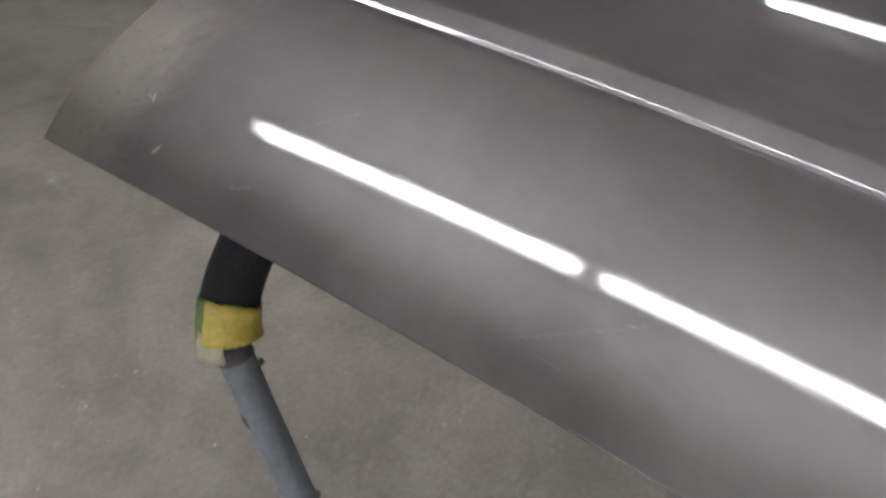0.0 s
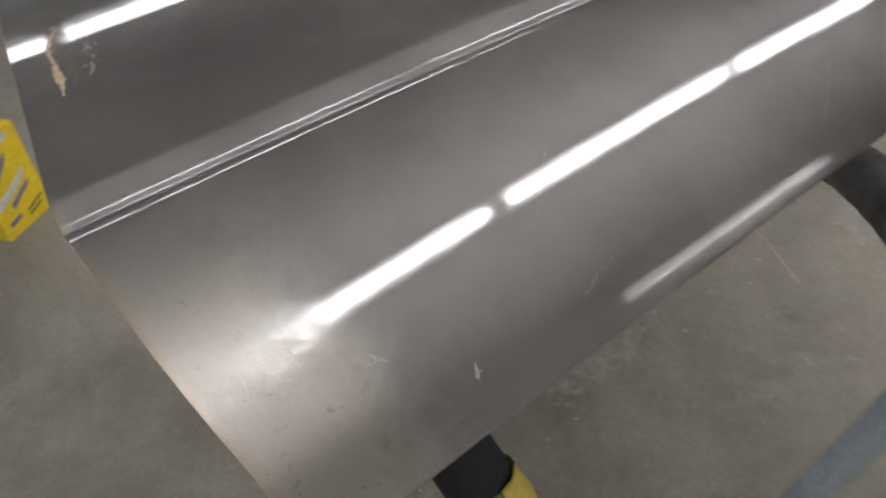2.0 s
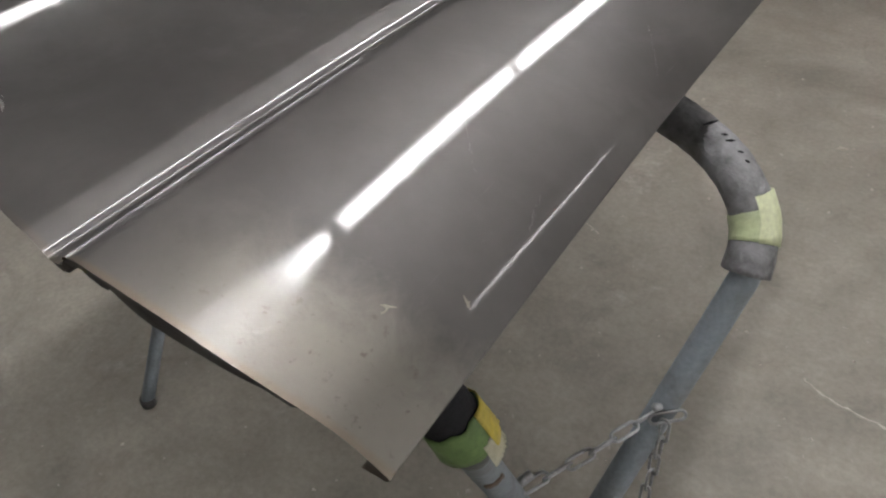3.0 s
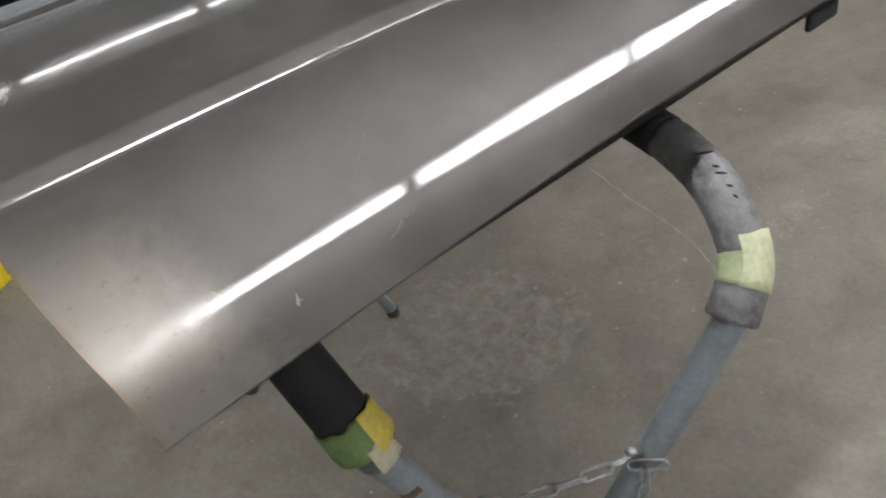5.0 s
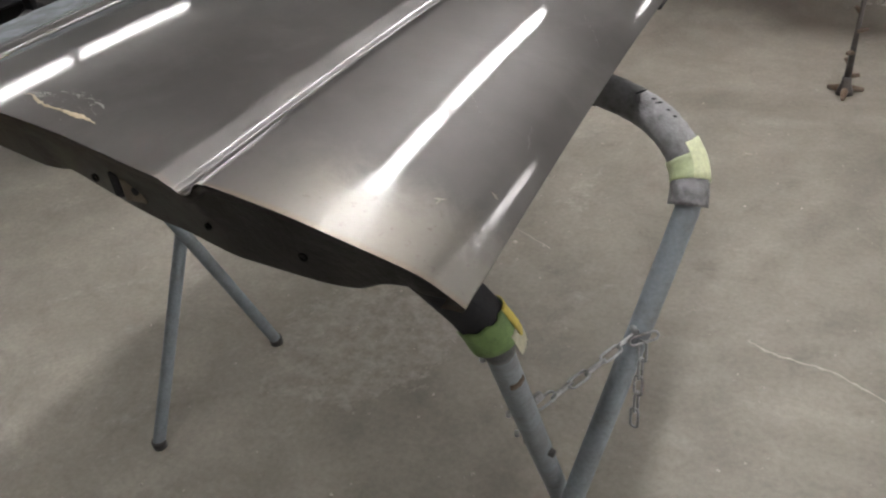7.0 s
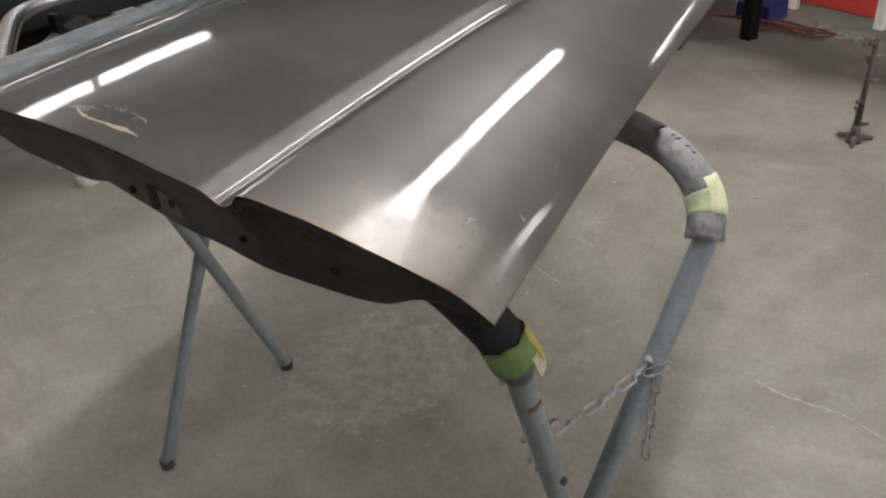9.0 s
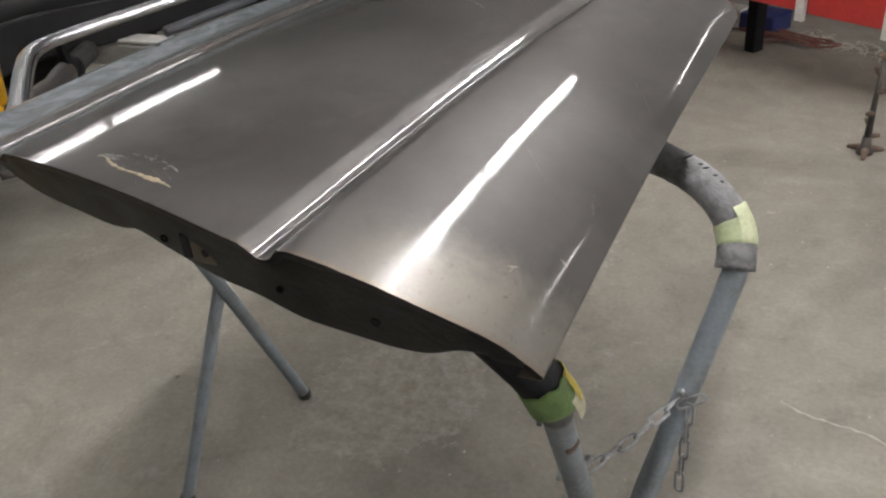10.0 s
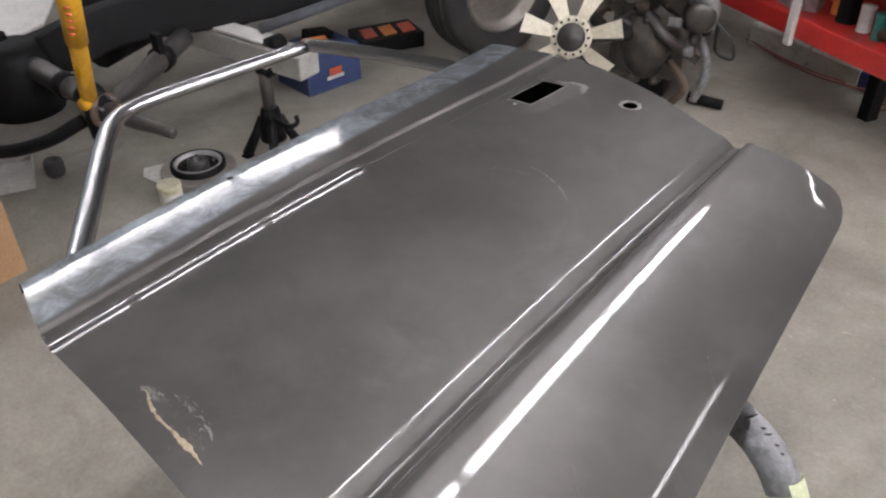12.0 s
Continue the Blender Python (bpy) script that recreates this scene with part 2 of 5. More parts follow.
WOOD = surface("grey_timber", (0.50, 0.48, 0.42), 0.8, 0.0, (0.2, 0.18, 0.14), 0.5, 12, 60, 0.4)
CARD = surface("brown_cardboard", (0.42, 0.25, 0.13), 0.8, 0.0, (0.3, 0.18, 0.09), 0.4, 7, 120, 0.2)
YBOX = surface("yellow_carton", (0.78, 0.58, 0.02), 0.45, 0.0, (0.6, 0.4, 0.02), 0.3, 7, 90, 0.1)
VIOLET = surface("violet_print", (0.22, 0.17, 0.35), 0.5)
BLUE = surface("dark_blue_carton", (0.030, 0.050, 0.14), 0.5, 0.0, (0.05, 0.06, 0.1), 0.4, 9, 90, 0.1)
REDPRINT = surface("red_print", (0.62, 0.10, 0.05), 0.5)
ORANGE = surface("orange_print", (0.75, 0.25, 0.05), 0.5)
HOSE = surface("red_hose", (0.22, 0.085, 0.065), 0.65)
GALV = surface("pale_beam_paint", (0.40, 0.39, 0.36), 0.55, 0.1, (0.22, 0.19, 0.15), 0.5, 10, 90, 0.2)
GREASE = surface("greasy_casting", (0.045, 0.040, 0.034), 0.45, 0.2, (0.14, 0.11, 0.08), 0.6, 16, 80, 0.6, 0.2)
DULL_ALU = surface("dull_casting", (0.30, 0.30, 0.30), 0.42, 0.5, (0.08, 0.065, 0.05), 0.75, 20, 90, 0.5)
PLASTIC_BLUE = surface("blue_plastic", (0.02, 0.028, 0.13), 0.5)
PLASTIC_GREEN = surface("green_plastic", (0.03, 0.20, 0.16), 0.4)
PAPER = surface("pale_paper", (0.62, 0.61, 0.57), 0.7)
PALE = surface("pale_mortar", (0.46, 0.42, 0.36), 0.9)
CAN_CREAM = surface("cream_can_enamel", (0.60, 0.56, 0.40), 0.45, 0.0, (0.35, 0.30, 0.18), 0.4, 16, 90, 0.1)
WALL = surface("painted_block", (0.50, 0.50, 0.49), 0.8, 0.0, (0.2, 0.19, 0.17), 0.4, 1.5, 60, 0.2)
# pale blue tint chosen as a reflector for the door's belt strip
PALE_WALL = surface("pale_painted_block", (0.66, 0.74, 0.78), 0.6, 0.0, (0.4, 0.45, 0.46), 0.4, 1.5, 60, 0.2)
CEIL = surface("ceiling_board", (0.38, 0.38, 0.375), 0.9, 0.0, (0.18, 0.17, 0.16), 0.4, 0.8, 50, 0.1)
LAMP_BODY = surface("lamp_enamel", (0.75, 0.75, 0.73), 0.4)
TUBE = glow("fluorescent_tube", (1.0, 0.97, 0.96), TUBE_GLOW)
# stronger glow for the added fill row by the east wall
FILL_TUBE = glow("fill_fluorescent_tube", (1.0, 0.97, 0.96), TUBE_GLOW * 2.0)
DIM_TUBE = glow("dim_fluorescent_tube", (1.0, 0.96, 0.94), TUBE_GLOW * 0.32)
OLD_TUBE = glow("aged_fluorescent_tube", (1.0, 0.96, 0.94), TUBE_GLOW * 0.42)


# ---------------------------------------------------------------- mesh helpers
def mesh_object(name, bm, mat, smooth=True):
    me = bpy.data.meshes.new(name)
    bmesh.ops.recalc_face_normals(bm, faces=bm.faces)
    bm.to_mesh(me)
    bm.free()
    for f in me.polygons:
        f.use_smooth = smooth
    me.materials.append(mat)
    return new(name, me)


DRAWN = {}


def thing(name, place, label, category, group="", kind="", shift=(0, 0, 0)):
    """A thing whose parts are drawn round place; it is set down moved by shift."""
    ob = new(name)
    ob.empty_display_size = 0.05
    ob.matrix_basis = Matrix.Translation(Vector(place) + Vector(shift))
    DRAWN[ob.name] = Matrix.Translation(place).inverted()
    return tagged(ob, label, category, group, kind)


def part(name, bm, mat, parent, label="", smooth=True, bevel=0.0):
    ob = mesh_object(name, bm, mat, smooth)
    ob.parent = parent
    if not parent.parent:
        ob.matrix_parent_inverse = DRAWN[parent.name]
    if label:
        ob["label"] = label
    if bevel:
        mod = ob.modifiers.new("bevel", "BEVEL")
        mod.width, mod.segments, mod.limit_method, mod.angle_limit = bevel, 2, "ANGLE", radians(40)
    return ob


def block(lo, hi, m=None, bm=None):
    bm = bm or bmesh.new()
    x0, y0, z0 = lo
    x1, y1, z1 = hi
    pts = [(x0, y0, z0), (x1, y0, z0), (x1, y1, z0), (x0, y1, z0), (x0, y0, z1), (x1, y0, z1), (x1, y1, z1), (x0, y1, z1)]
    vs = [bm.verts.new(m @ Vector(p) if m else p) for p in pts]
    for f in ((0, 3, 2, 1), (4, 5, 6, 7), (0, 1, 5, 4), (1, 2, 6, 5), (2, 3, 7, 6), (3, 0, 4, 7)):
        bm.faces.new([vs[i] for i in f])
    return bm


def curve_points(pts, steps=8):
    """Catmull-Rom through the points."""
    p = [Vector(a) for a in pts]
    p = [2 * p[0] - p[1]] + p + [2 * p[-1] - p[-2]]
    out = []
    for i in range(1, len(p) - 2):
        a, b, c, d = p[i - 1 : i + 3]
        for k in range(steps):
            s = k / steps
            out.append(0.5 * (2 * b + (c - a) * s + (2 * a - 5 * b + 4 * c - d) * s * s + (3 * b - a - 3 * c + d) * s**3))
    return out + [p[-2]]


def sweep(pts, radius, sides=14, shape=None, closed=False, bm=None, caps=True, up=None):
    """A tube along points. radius: a number or one for each point. shape: outline points in units of radius."""
    bm = bm or bmesh.new()
    pts = [Vector(a) for a in pts]
    n = len(pts)
    rad = radius if isinstance(radius, (list, tuple)) else [radius] * n
    shape = shape or [(math.cos(2 * math.pi * k / sides), math.sin(2 * math.pi * k / sides)) for k in range(sides)]
    rings, side = [], None
    for i in range(n):
        a = pts[(i - 1) % n] if closed or i else pts[0]
        b = pts[(i + 1) % n] if closed or i < n - 1 else pts[-1]
        t = (b - a).normalized()
        if side is None:
            ref = Vector(up) if up else (Vector((0, 0, 1)) if abs(t.z) < 0.9 else Vector((1, 0, 0)))
            side = t.cross(ref).normalized()
        side = (side - t * side.dot(t)).normalized()
        u = side.cross(t)
        rings.append([bm.verts.new(pts[i] + rad[i] * (side * sx + u * sy)) for sx, sy in shape])
    k = len(shape)
    for i in range(n if closed else n - 1):
        r, s = rings[i], rings[(i + 1) % n]
        for j in range(k):
            bm.faces.new((r[j], r[(j + 1) % k], s[(j + 1) % k], s[j]))
    if caps and not closed:
        bm.faces.new(rings[0][::-1])
        bm.faces.new(rings[-1])
    return bm


def lathe(profile, m, sides=32, bm=None, closed=True):
    """Turns (r, h) pairs about the local z axis."""
    bm = bm or bmesh.new()
    rings = []
    for r, h in profile:
        if r < 1e-6:
            rings.append([bm.verts.new(m @ Vector((0, 0, h)))])
        else:
            rings.append([bm.verts.new(m @ Vector((r * math.cos(2 * math.pi * k / sides), r * math.sin(2 * math.pi * k / sides), h))) for k in range(sides)])
    for a, b in zip(rings, rings[1:]):
        for k in range(sides):
            l = (k + 1) % sides
            if len(a) == 1 and len(b) == 1:
                continue
            if len(a) == 1:
                bm.faces.new((a[0], b[l], b[k]))
            elif len(b) == 1:
                bm.faces.new((a[k], a[l], b[0]))
            else:
                bm.faces.new((a[k], a[l], b[l], b[k]))
    return bm


def aim(place, direction):
    return Matrix.Translation(place) @ Vector(direction).to_track_quat("Z", "Y").to_matrix().to_4x4()


def bolt(place, direction, r=0.008, h=0.007):
    return lathe([(0, 0), (r, 0), (r, h * 0.7), (r * 0.8, h), (0, h)], aim(place, direction), 6)


def plank(points, z0, z1, bm=None):
    """A prism over a plan outline."""
    bm = bm or bmesh.new()
    lo = [bm.verts.new((x, y, z0)) for x, y in points]
    hi = [bm.verts.new((x, y, z1)) for x, y in points]
    bm.faces.new(lo[::-1])
    bm.faces.new(hi)
    for i in range(len(points)):
        j = (i + 1) % len(points)
        bm.faces.new((lo[i], lo[j], hi[j], hi[i]))
    return bm


# ---------------------------------------------------------------- the shop
def structure(name, bm, mat, label, category, smooth=False):
    return tagged(mesh_object(name, bm, mat, smooth), label, category, "", "structure")


X0, X1, Y0, Y1, ZC = -7.0, 6.5, -4.0, 10.0, 2.58
structure("floor", block((X0 - 0.2, Y0 - 0.2, -0.2), (X1 + 0.2, Y1 + 0.2, 0)), CONCRETE, "worn grey-brown concrete workshop floor with stains", "floor")
structure("ceiling", block((X0 - 0.2, Y0 - 0.2, ZC), (X1 + 0.2, Y1 + 0.2, ZC + 0.2)), CEIL, "plain grey workshop ceiling", "ceiling")
# unseen wall, tinted to throw a blue-white reflection on the belt
structure("wall_west", block((X0 - 0.2, Y0 - 0.2, 0), (X0, Y1 + 0.2, ZC)), PALE_WALL, "unseen workshop wall tinted pale blue-white for the belt reflection", "wall")
structure("wall_east", block((X1, Y0 - 0.2, 0), (X1 + 0.2, Y1 + 0.2, ZC)), WALL, "plain grey painted workshop wall", "wall")
structure("wall_south", block((X0, Y0 - 0.2, 0), (X1, Y0, ZC)), WALL, "plain grey painted workshop wall", "wall")
structure("wall_north", block((X0, Y1, 0), (X1, Y1 + 0.2, ZC)), WALL, "plain grey painted workshop wall", "wall")


def fluorescent_fixture(x, y0, y1, lit):
    mid = (y0 + y1) / 2
    ob = thing("fluorescent_fixture", (x, mid, ZC), "white enamel ceiling batten with two lit fluorescent tubes", "lamp", "ceiling lights in rows")
    part("housing", block((x - 0.06, y0, ZC - 0.085), (x + 0.06, y1, ZC)), LAMP_BODY, ob, "", False, 0.006)
    for dx in (-0.0165, 0.0165):
        part("tube", sweep([(x + dx, y0 + 0.03, TUBE_Z), (x + dx, y1 - 0.03, TUBE_Z)], 0.013, 12), lit, ob, "glowing white tube")
        for ye, s in ((y0, 1), (y1, -1)):
            part("lamp_holder", block((x + dx - 0.016, min(ye, ye + s * 0.028), TUBE_Z - 0.022), (x + dx + 0.016, max(ye, ye + s * 0.028), ZC - 0.085)), LAMP_BODY, ob, "", False)


for y0, y1 in ((-1.48, -0.06), (-0.04, 0.97), (0.99, 2.06), (2.08, 3.38)):
    fluorescent_fixture(-0.06, y0, y1, TUBE)
for y0, y1 in ((1.60, 3.08), (6.58, 7.90), (7.92, 9.25)):
    fluorescent_fixture(1.80, y0, y1, DIM_TUBE)
for k in range(-1, 3):
    fluorescent_fixture(-4.2, 0.53 + 1.185 * k, 0.53 + 1.185 * k + 1.165, OLD_TUBE)
# unseen row, added as fill to brighten the floor under the door
for k in range(5):
    fluorescent_fixture(5.6, -2.4 + 1.4 * k, -1.05 + 1.4 * k, FILL_TUBE)


# ---------------------------------------------------------------- the truck door
def skin_profile(x):
    """Height of the outer skin at the near end, across the door from belt (x = -0.735) to bottom hem."""
    keys = PROFILE
    for (xa, za), (xb, zb) in zip(keys, keys[1:]):
        if xa <= x <= xb:
            return za + (zb - za) * (x - xa) / (xb - xa) + along(GROOVE_TILT, x)
    return keys[-1][1] + along(GROOVE_TILT, x) if x > keys[-1][0] else keys[0][1]


PROFILE = [(-0.787, 0.863), (-0.785, 0.8757), (-0.781, 0.8837), (-0.774, 0.8897), (-0.762, 0.8932), (-0.748, 0.8947), (-0.735, 0.8961), (-0.715, 0.8981), (-0.695, 0.9000), (-0.675, 0.9019),
           (-0.662, 0.9032), (-0.655, 0.9034), (-0.652, 0.9005), (-0.649, 0.8998), (-0.617, 0.9028), (-0.613, 0.9040), (-0.608, 0.9092), (-0.604, 0.9102),
           (-0.585, 0.9119), (-0.555, 0.9135), (-0.525, 0.9143), (-0.49, 0.9146), (-0.46, 0.9145), (-0.43, 0.9142), (-0.40, 0.9135), (-0.36, 0.9118),
           (-0.32, 0.9092), (-0.28, 0.9066), (-0.245, 0.9046), (-0.236, 0.9038), (-0.232, 0.9022), (-0.218, 0.8948), (-0.2165, 0.8940), (-0.2150, 0.8930), (-0.2125, 0.8909), (-0.2110, 0.8899), (-0.2085, 0.8897), (-0.206, 0.8896), (-0.2035, 0.8898), (-0.201, 0.8902), (-0.198, 0.8910),
           (-0.1955, 0.8926), (-0.193, 0.8955), (-0.191, 0.8983), (-0.189, 0.90108), (-0.1875, 0.90146), (-0.186, 0.90164), (-0.184, 0.90180), (-0.182, 0.90191), (-0.180, 0.90200), (-0.178, 0.90206)]
GROOVE_TILT = [(-0.36, 0.0), (-0.245, -0.0021), (-0.178, 0.0021)]
LIP_X, EDGE_X = -0.178, 0.044


# fall of the lower panel, in degrees, from the lip to the bottom edge, and how it changes along the door
FALL = [(-0.18, 9.3), (-0.15, 12.7), (-0.12, 15.9), (-0.09, 20.1), (-0.06, 21.9), (-0.03, 24.2), (-0.01, 25.6), (0.004, 29.6), (0.012, 34.4), (0.022, 39.8), (0.045, 43.1)]
FALL_TURN = [(-0.18, -2.1), (-0.12, 1.7), (-0.06, 1.9), (-0.01, 2.9), (0.0, 0.0)]
BEND_SHIFT = [(0.05, 0.0), (0.30, 0.006), (0.50, 0.008), (0.70, 0.002), (0.88, -0.003), (0.95, 0.003), (1.05, 0.014)]


def hem_slope(x, y):
    """Fall of the lower panel: it steepens from the lip, and turns over a soft bend into the bottom flange."""
    bend = min(1.0, max(0.0, (x + 0.02) / 0.02)) * along(BEND_SHIFT, y)
    return along(FALL, x - bend) + along(FALL_TURN, x) * (y - 0.25)


def hem_height(x, y, steps=36):
    """Height of the lower panel: the falls summed up over its true width."""
    xs = [LIP_X + (x - LIP_X) * k / steps for k in range(steps + 1)]
    return skin_profile(LIP_X) - sum(math.tan(math.radians(hem_slope((a + b) / 2, y))) * (taper(b, min(y, 0.95)) - taper(a, min(y, 0.95))) for a, b in zip(xs, xs[1:]))


NEAR_Y = [(-0.80, 0.128), (-0.74, 0.108), (-0.70, 0.090), (-0.62, 0.062), (-0.48, 0.042), (-0.34, 0.018), (-0.22, -0.004), (-0.15, -0.003), (-0.05, 0.004), (0.05, 0.020)]
FAR_Y = [(-0.80, 1.165), (-0.66, 1.160), (-0.58, 1.140), (-0.455, 1.100), (-0.365, 1.065), (-0.232, 1.004), (-0.18, 1.006), (-0.10, 1.022), (0.0, 1.044), (0.05, 1.054)]


def along(keys, x):
    return float(np.interp(x, [k[0] for k in keys], [k[1] for k in keys]))


def smooth_keys(keys, x):
    return sum(along(keys, x + d) for d in (-0.03, -0.015, 0, 0.015, 0.03)) / 5


HANDLE = (-0.582, -0.537, 0.896, 1.006)
LOCK = (-0.408, 1.008, 0.0125)


def skin_height(x, y):
    z = (hem_height(x, y) if x > LIP_X else skin_profile(x)) - 0.012 * y + 0.013 * math.sin(math.pi * min(1.0, max(0.0, y)))
    # raised rim round the handle opening
    dx = max(HANDLE[0] - x, 0, x - HANDLE[1])
    dy = max(HANDLE[2] - y, 0, y - HANDLE[3])
    d = math.hypot(dx, dy)
    if d < 0.03:
        z += 0.0035 * (0.5 + 0.5 * math.cos(math.pi * min(1, max(0, (d - 0.010) / 0.016))))
    d = math.hypot(x - LOCK[0], y - LOCK[1])
    if d < 0.04:
        z -= 0.003 * max(0, 1 - d / 0.03)
    return z


SHEAR = [(-0.79, 0.036), (-0.735, 0.056), (-0.66, 0.066), (-0.50, 0.068), (-0.24, 0.054), (-0.19, 0.046), (0.044, -0.006)]
OFFSET = [(-0.45, 0.0), (-0.25, 0.006), (-0.18, 0.006), (-0.04, 0.0)]


def taper(x, y):
    """The door narrows towards its far end: where a line at x of the near end runs at length y."""
    k = min(1.0, max(0.0, (x + 0.20) / 0.24))
    corner = 0.018 * ((y - 0.95) / 0.09) ** 2 if y > 0.95 else 0.0
    return x + along(OFFSET, x) + y * along(SHEAR, x) - corner * k


def door_skin():
    xs = {k[0] for k in PROFILE} | set(np.arange(0.0, 0.0435, 0.0013).round(4)) | {EDGE_X} | set(np.arange(-0.172, 0.0, 0.006).round(4)) | set(np.arange(-0.585, -0.245, 0.012).round(4))
    xs |= {HANDLE[0], HANDLE[1]} | {LOCK[0] + LOCK[2] * f for f in (-2, -1.4, -1, -0.5, 0, 0.5, 1, 1.4, 2)}
    xs = sorted(xs)
    xs = [x for i, x in enumerate(xs) if i == 0 or x - xs[i - 1] > 0.0012]
    # rows run at true lengths from 0.15 on and stop at the shaped far end; before that they fan out to the near end
    special = sorted({HANDLE[2], HANDLE[3]} | {LOCK[1] + LOCK[2] * f for f in (-2, -1.4, -1, -0.5, 0, 0.5, 1, 1.4, 2)})
    vs = [0.15 * k / 12 for k in range(12)] + [0.15 + 0.012 * k for k in range(86)]
    vs = sorted([v for v in vs if all(abs(v - q) > 0.004 for q in special)] + special)
    bm = bmesh.new()
    lay = bm.verts.layers.float.new("edge")
    grid = []
    for x in xs:
        y0, y1 = smooth_keys(NEAR_Y, x), smooth_keys(FAR_Y, x)
        col = []
        for v in vs + [9.0]:
            if col and v > y1 - 0.003 and col[-1].co.y > y1 - 0.002:
                col.append(col[-1])
                continue
            y = y0 + (0.15 - y0) * v / 0.15 if v < 0.15 else (y1 if v > y1 - 0.003 else v)
            px, py = x, y
            u, q = (x - LOCK[0]) / LOCK[2], (y - LOCK[1]) / LOCK[2]
            if 0.95 < max(abs(u), abs(q)) < 1.05:
                f = max(abs(u), abs(q)) / math.hypot(u, q)
                px, py = LOCK[0] + u * f * LOCK[2], LOCK[1] + q * f * LOCK[2]
            vert = bm.verts.new((taper(px, py), py, skin_height(px, py)))
            vert[lay] = y - y0
            col.append(vert)
        grid.append(col)
    for i in range(len(xs) - 1):
        for j in range(len(vs)):
            q = list(dict.fromkeys((grid[i][j], grid[i + 1][j], grid[i + 1][j + 1], grid[i][j + 1])))
            if len(q) < 3:
                continue
            cx, cy = (xs[i] + xs[i + 1]) / 2, sum(w.co.y for w in q) / len(q)
            if HANDLE[0] < cx < HANDLE[1] and HANDLE[2] < cy < HANDLE[3]:
                continue
            if max(abs(cx - LOCK[0]), abs(cy - LOCK[1])) < LOCK[2]:
                continue
            bm.faces.new(q)
    # hem turned under at the bottom, and flanges turned down at both ends
    low = []
    for a in grid[-1]:
        b = bm.verts.new(a.co + Vector((-0.003, 0, -0.004)))
        c = bm.verts.new(a.co + Vector((-0.022, 0, -0.004)))
        b[lay], c[lay] = a[lay], a[lay]
        low.append((a, b, c))
    for p, q in zip(low, low[1:]):
        if p[0] is q[0]:
            continue
        bm.faces.new((p[0], q[0], q[1], p[1]))
        bm.faces.new((p[1], q[1], q[2], p[2]))
    return bm


def end_flange(far):
    """The edge of the skin turned down at one end."""
    bm = bmesh.new()
    rows = []
    for k in range(120):
        x = -0.785 + 0.812 * k / 119
        y = smooth_keys(FAR_Y if far else NEAR_Y, x)
        d = -1 if far else 1
        z = skin_height(x, y)
        px = taper(x, y)
        deep = 0.010 if x < -0.02 else 0.005
        rows.append([bm.verts.new((px, y + 0.0008 * d, z - 0.0015)), bm.verts.new((px, y + 0.003 * d, z - deep)), bm.verts.new((px, y + 0.014 * d, z - deep - 0.001))])
    for p, q in zip(rows, rows[1:]):
        for i in range(2):
            bm.faces.new((p[i], q[i], q[i + 1], p[i + 1]))
    return bm


def inner_panel():
    """The dark pressed inner shell under the skin, open to the cavity."""
    low = [(-0.765, 0.856), (-0.66, 0.848), (-0.582, 0.845), (-0.502, 0.839), (-0.455, 0.847), (-0.404, 0.837), (-0.331, 0.823), (-0.27, 0.821), (-0.217, 0.813), (-0.157, 0.806), (-0.113, 0.801), (-0.077, 0.802), (-0.042, 0.81), (-0.015, 0.81), (-0.006, 0.805), (0.018, 0.801)]
    pts = curve_points([(x, 0, z) for x, z in low], 4)
    bm = bmesh.new()
    ends = []
    for s in (0, 1):
        rows = []
        for p in pts:
            ya = (smooth_keys(NEAR_Y, p.x) + 0.012) if s == 0 else (smooth_keys(FAR_Y, p.x) - 0.012)
            top = skin_height(p.x, ya) - 0.010
            deep = max(0.0, min(1.0, (p.x + 0.74) / 0.12, (-0.03 - p.x) / 0.06))
            zb = max(0.795, p.z) if s else p.z - 0.023 * deep
            zb = min(zb - 0.012 * s, top - 0.004)
            d = (1 if s == 0 else -1) * (0.3 + 0.7 * deep)
            px = taper(p.x, ya)
            rows.append([bm.verts.new((px, ya + o * d, top - f * (top - zb))) for o, f in ((0.0, 0.0), (0.008, 0.30), (0.018, 0.42), (0.030, 0.92), (0.038, 1.0))])
        for a, b in zip(rows, rows[1:]):
            for k in range(4):
                bm.faces.new((a[k], b[k], b[k + 1], a[k + 1]))
        ends.append(rows)
    # underside, and the two long sides
    for (a, b), (c, d) in zip(zip(ends[0], ends[0][1:]), zip(ends[1], ends[1][1:])):
        bm.faces.new((a[4], b[4], d[4], c[4]))
    for i in (0, -1):
        a, c = ends[0][i], ends[1][i]
        for k in range(4):
            bm.faces.new((a[k], a[k + 1], c[k + 1], c[k]))
    return bm


DOOR = thing("truck_door_shell", (-0.35, 0.52, 0.80), "bare sanded steel pickup door lying face up on padded bars", "truck door")
SKIN = part("outer_skin", door_skin(), STEEL, DOOR, "sanded bare steel skin with a rusty gouge and scuffs")
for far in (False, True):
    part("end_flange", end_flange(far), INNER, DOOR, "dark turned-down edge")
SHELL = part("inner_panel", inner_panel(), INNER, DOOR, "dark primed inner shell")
part("hinge_plate", block((-0.340, 0.0485, 0.828), (-0.312, 0.065, 0.854)), HINGE_TAN, SHELL, "tan rusty hinge plate", False, 0.002)
# solid black pieces paint the dark of the slot and the bolt hole
part("slot_block", block((-0.354, 0.0490, 0.830), (-0.342, 0.065, 0.858)), FOAM_BLACK, SHELL, "black block for the dark of a hinge slot", False, 0.002)
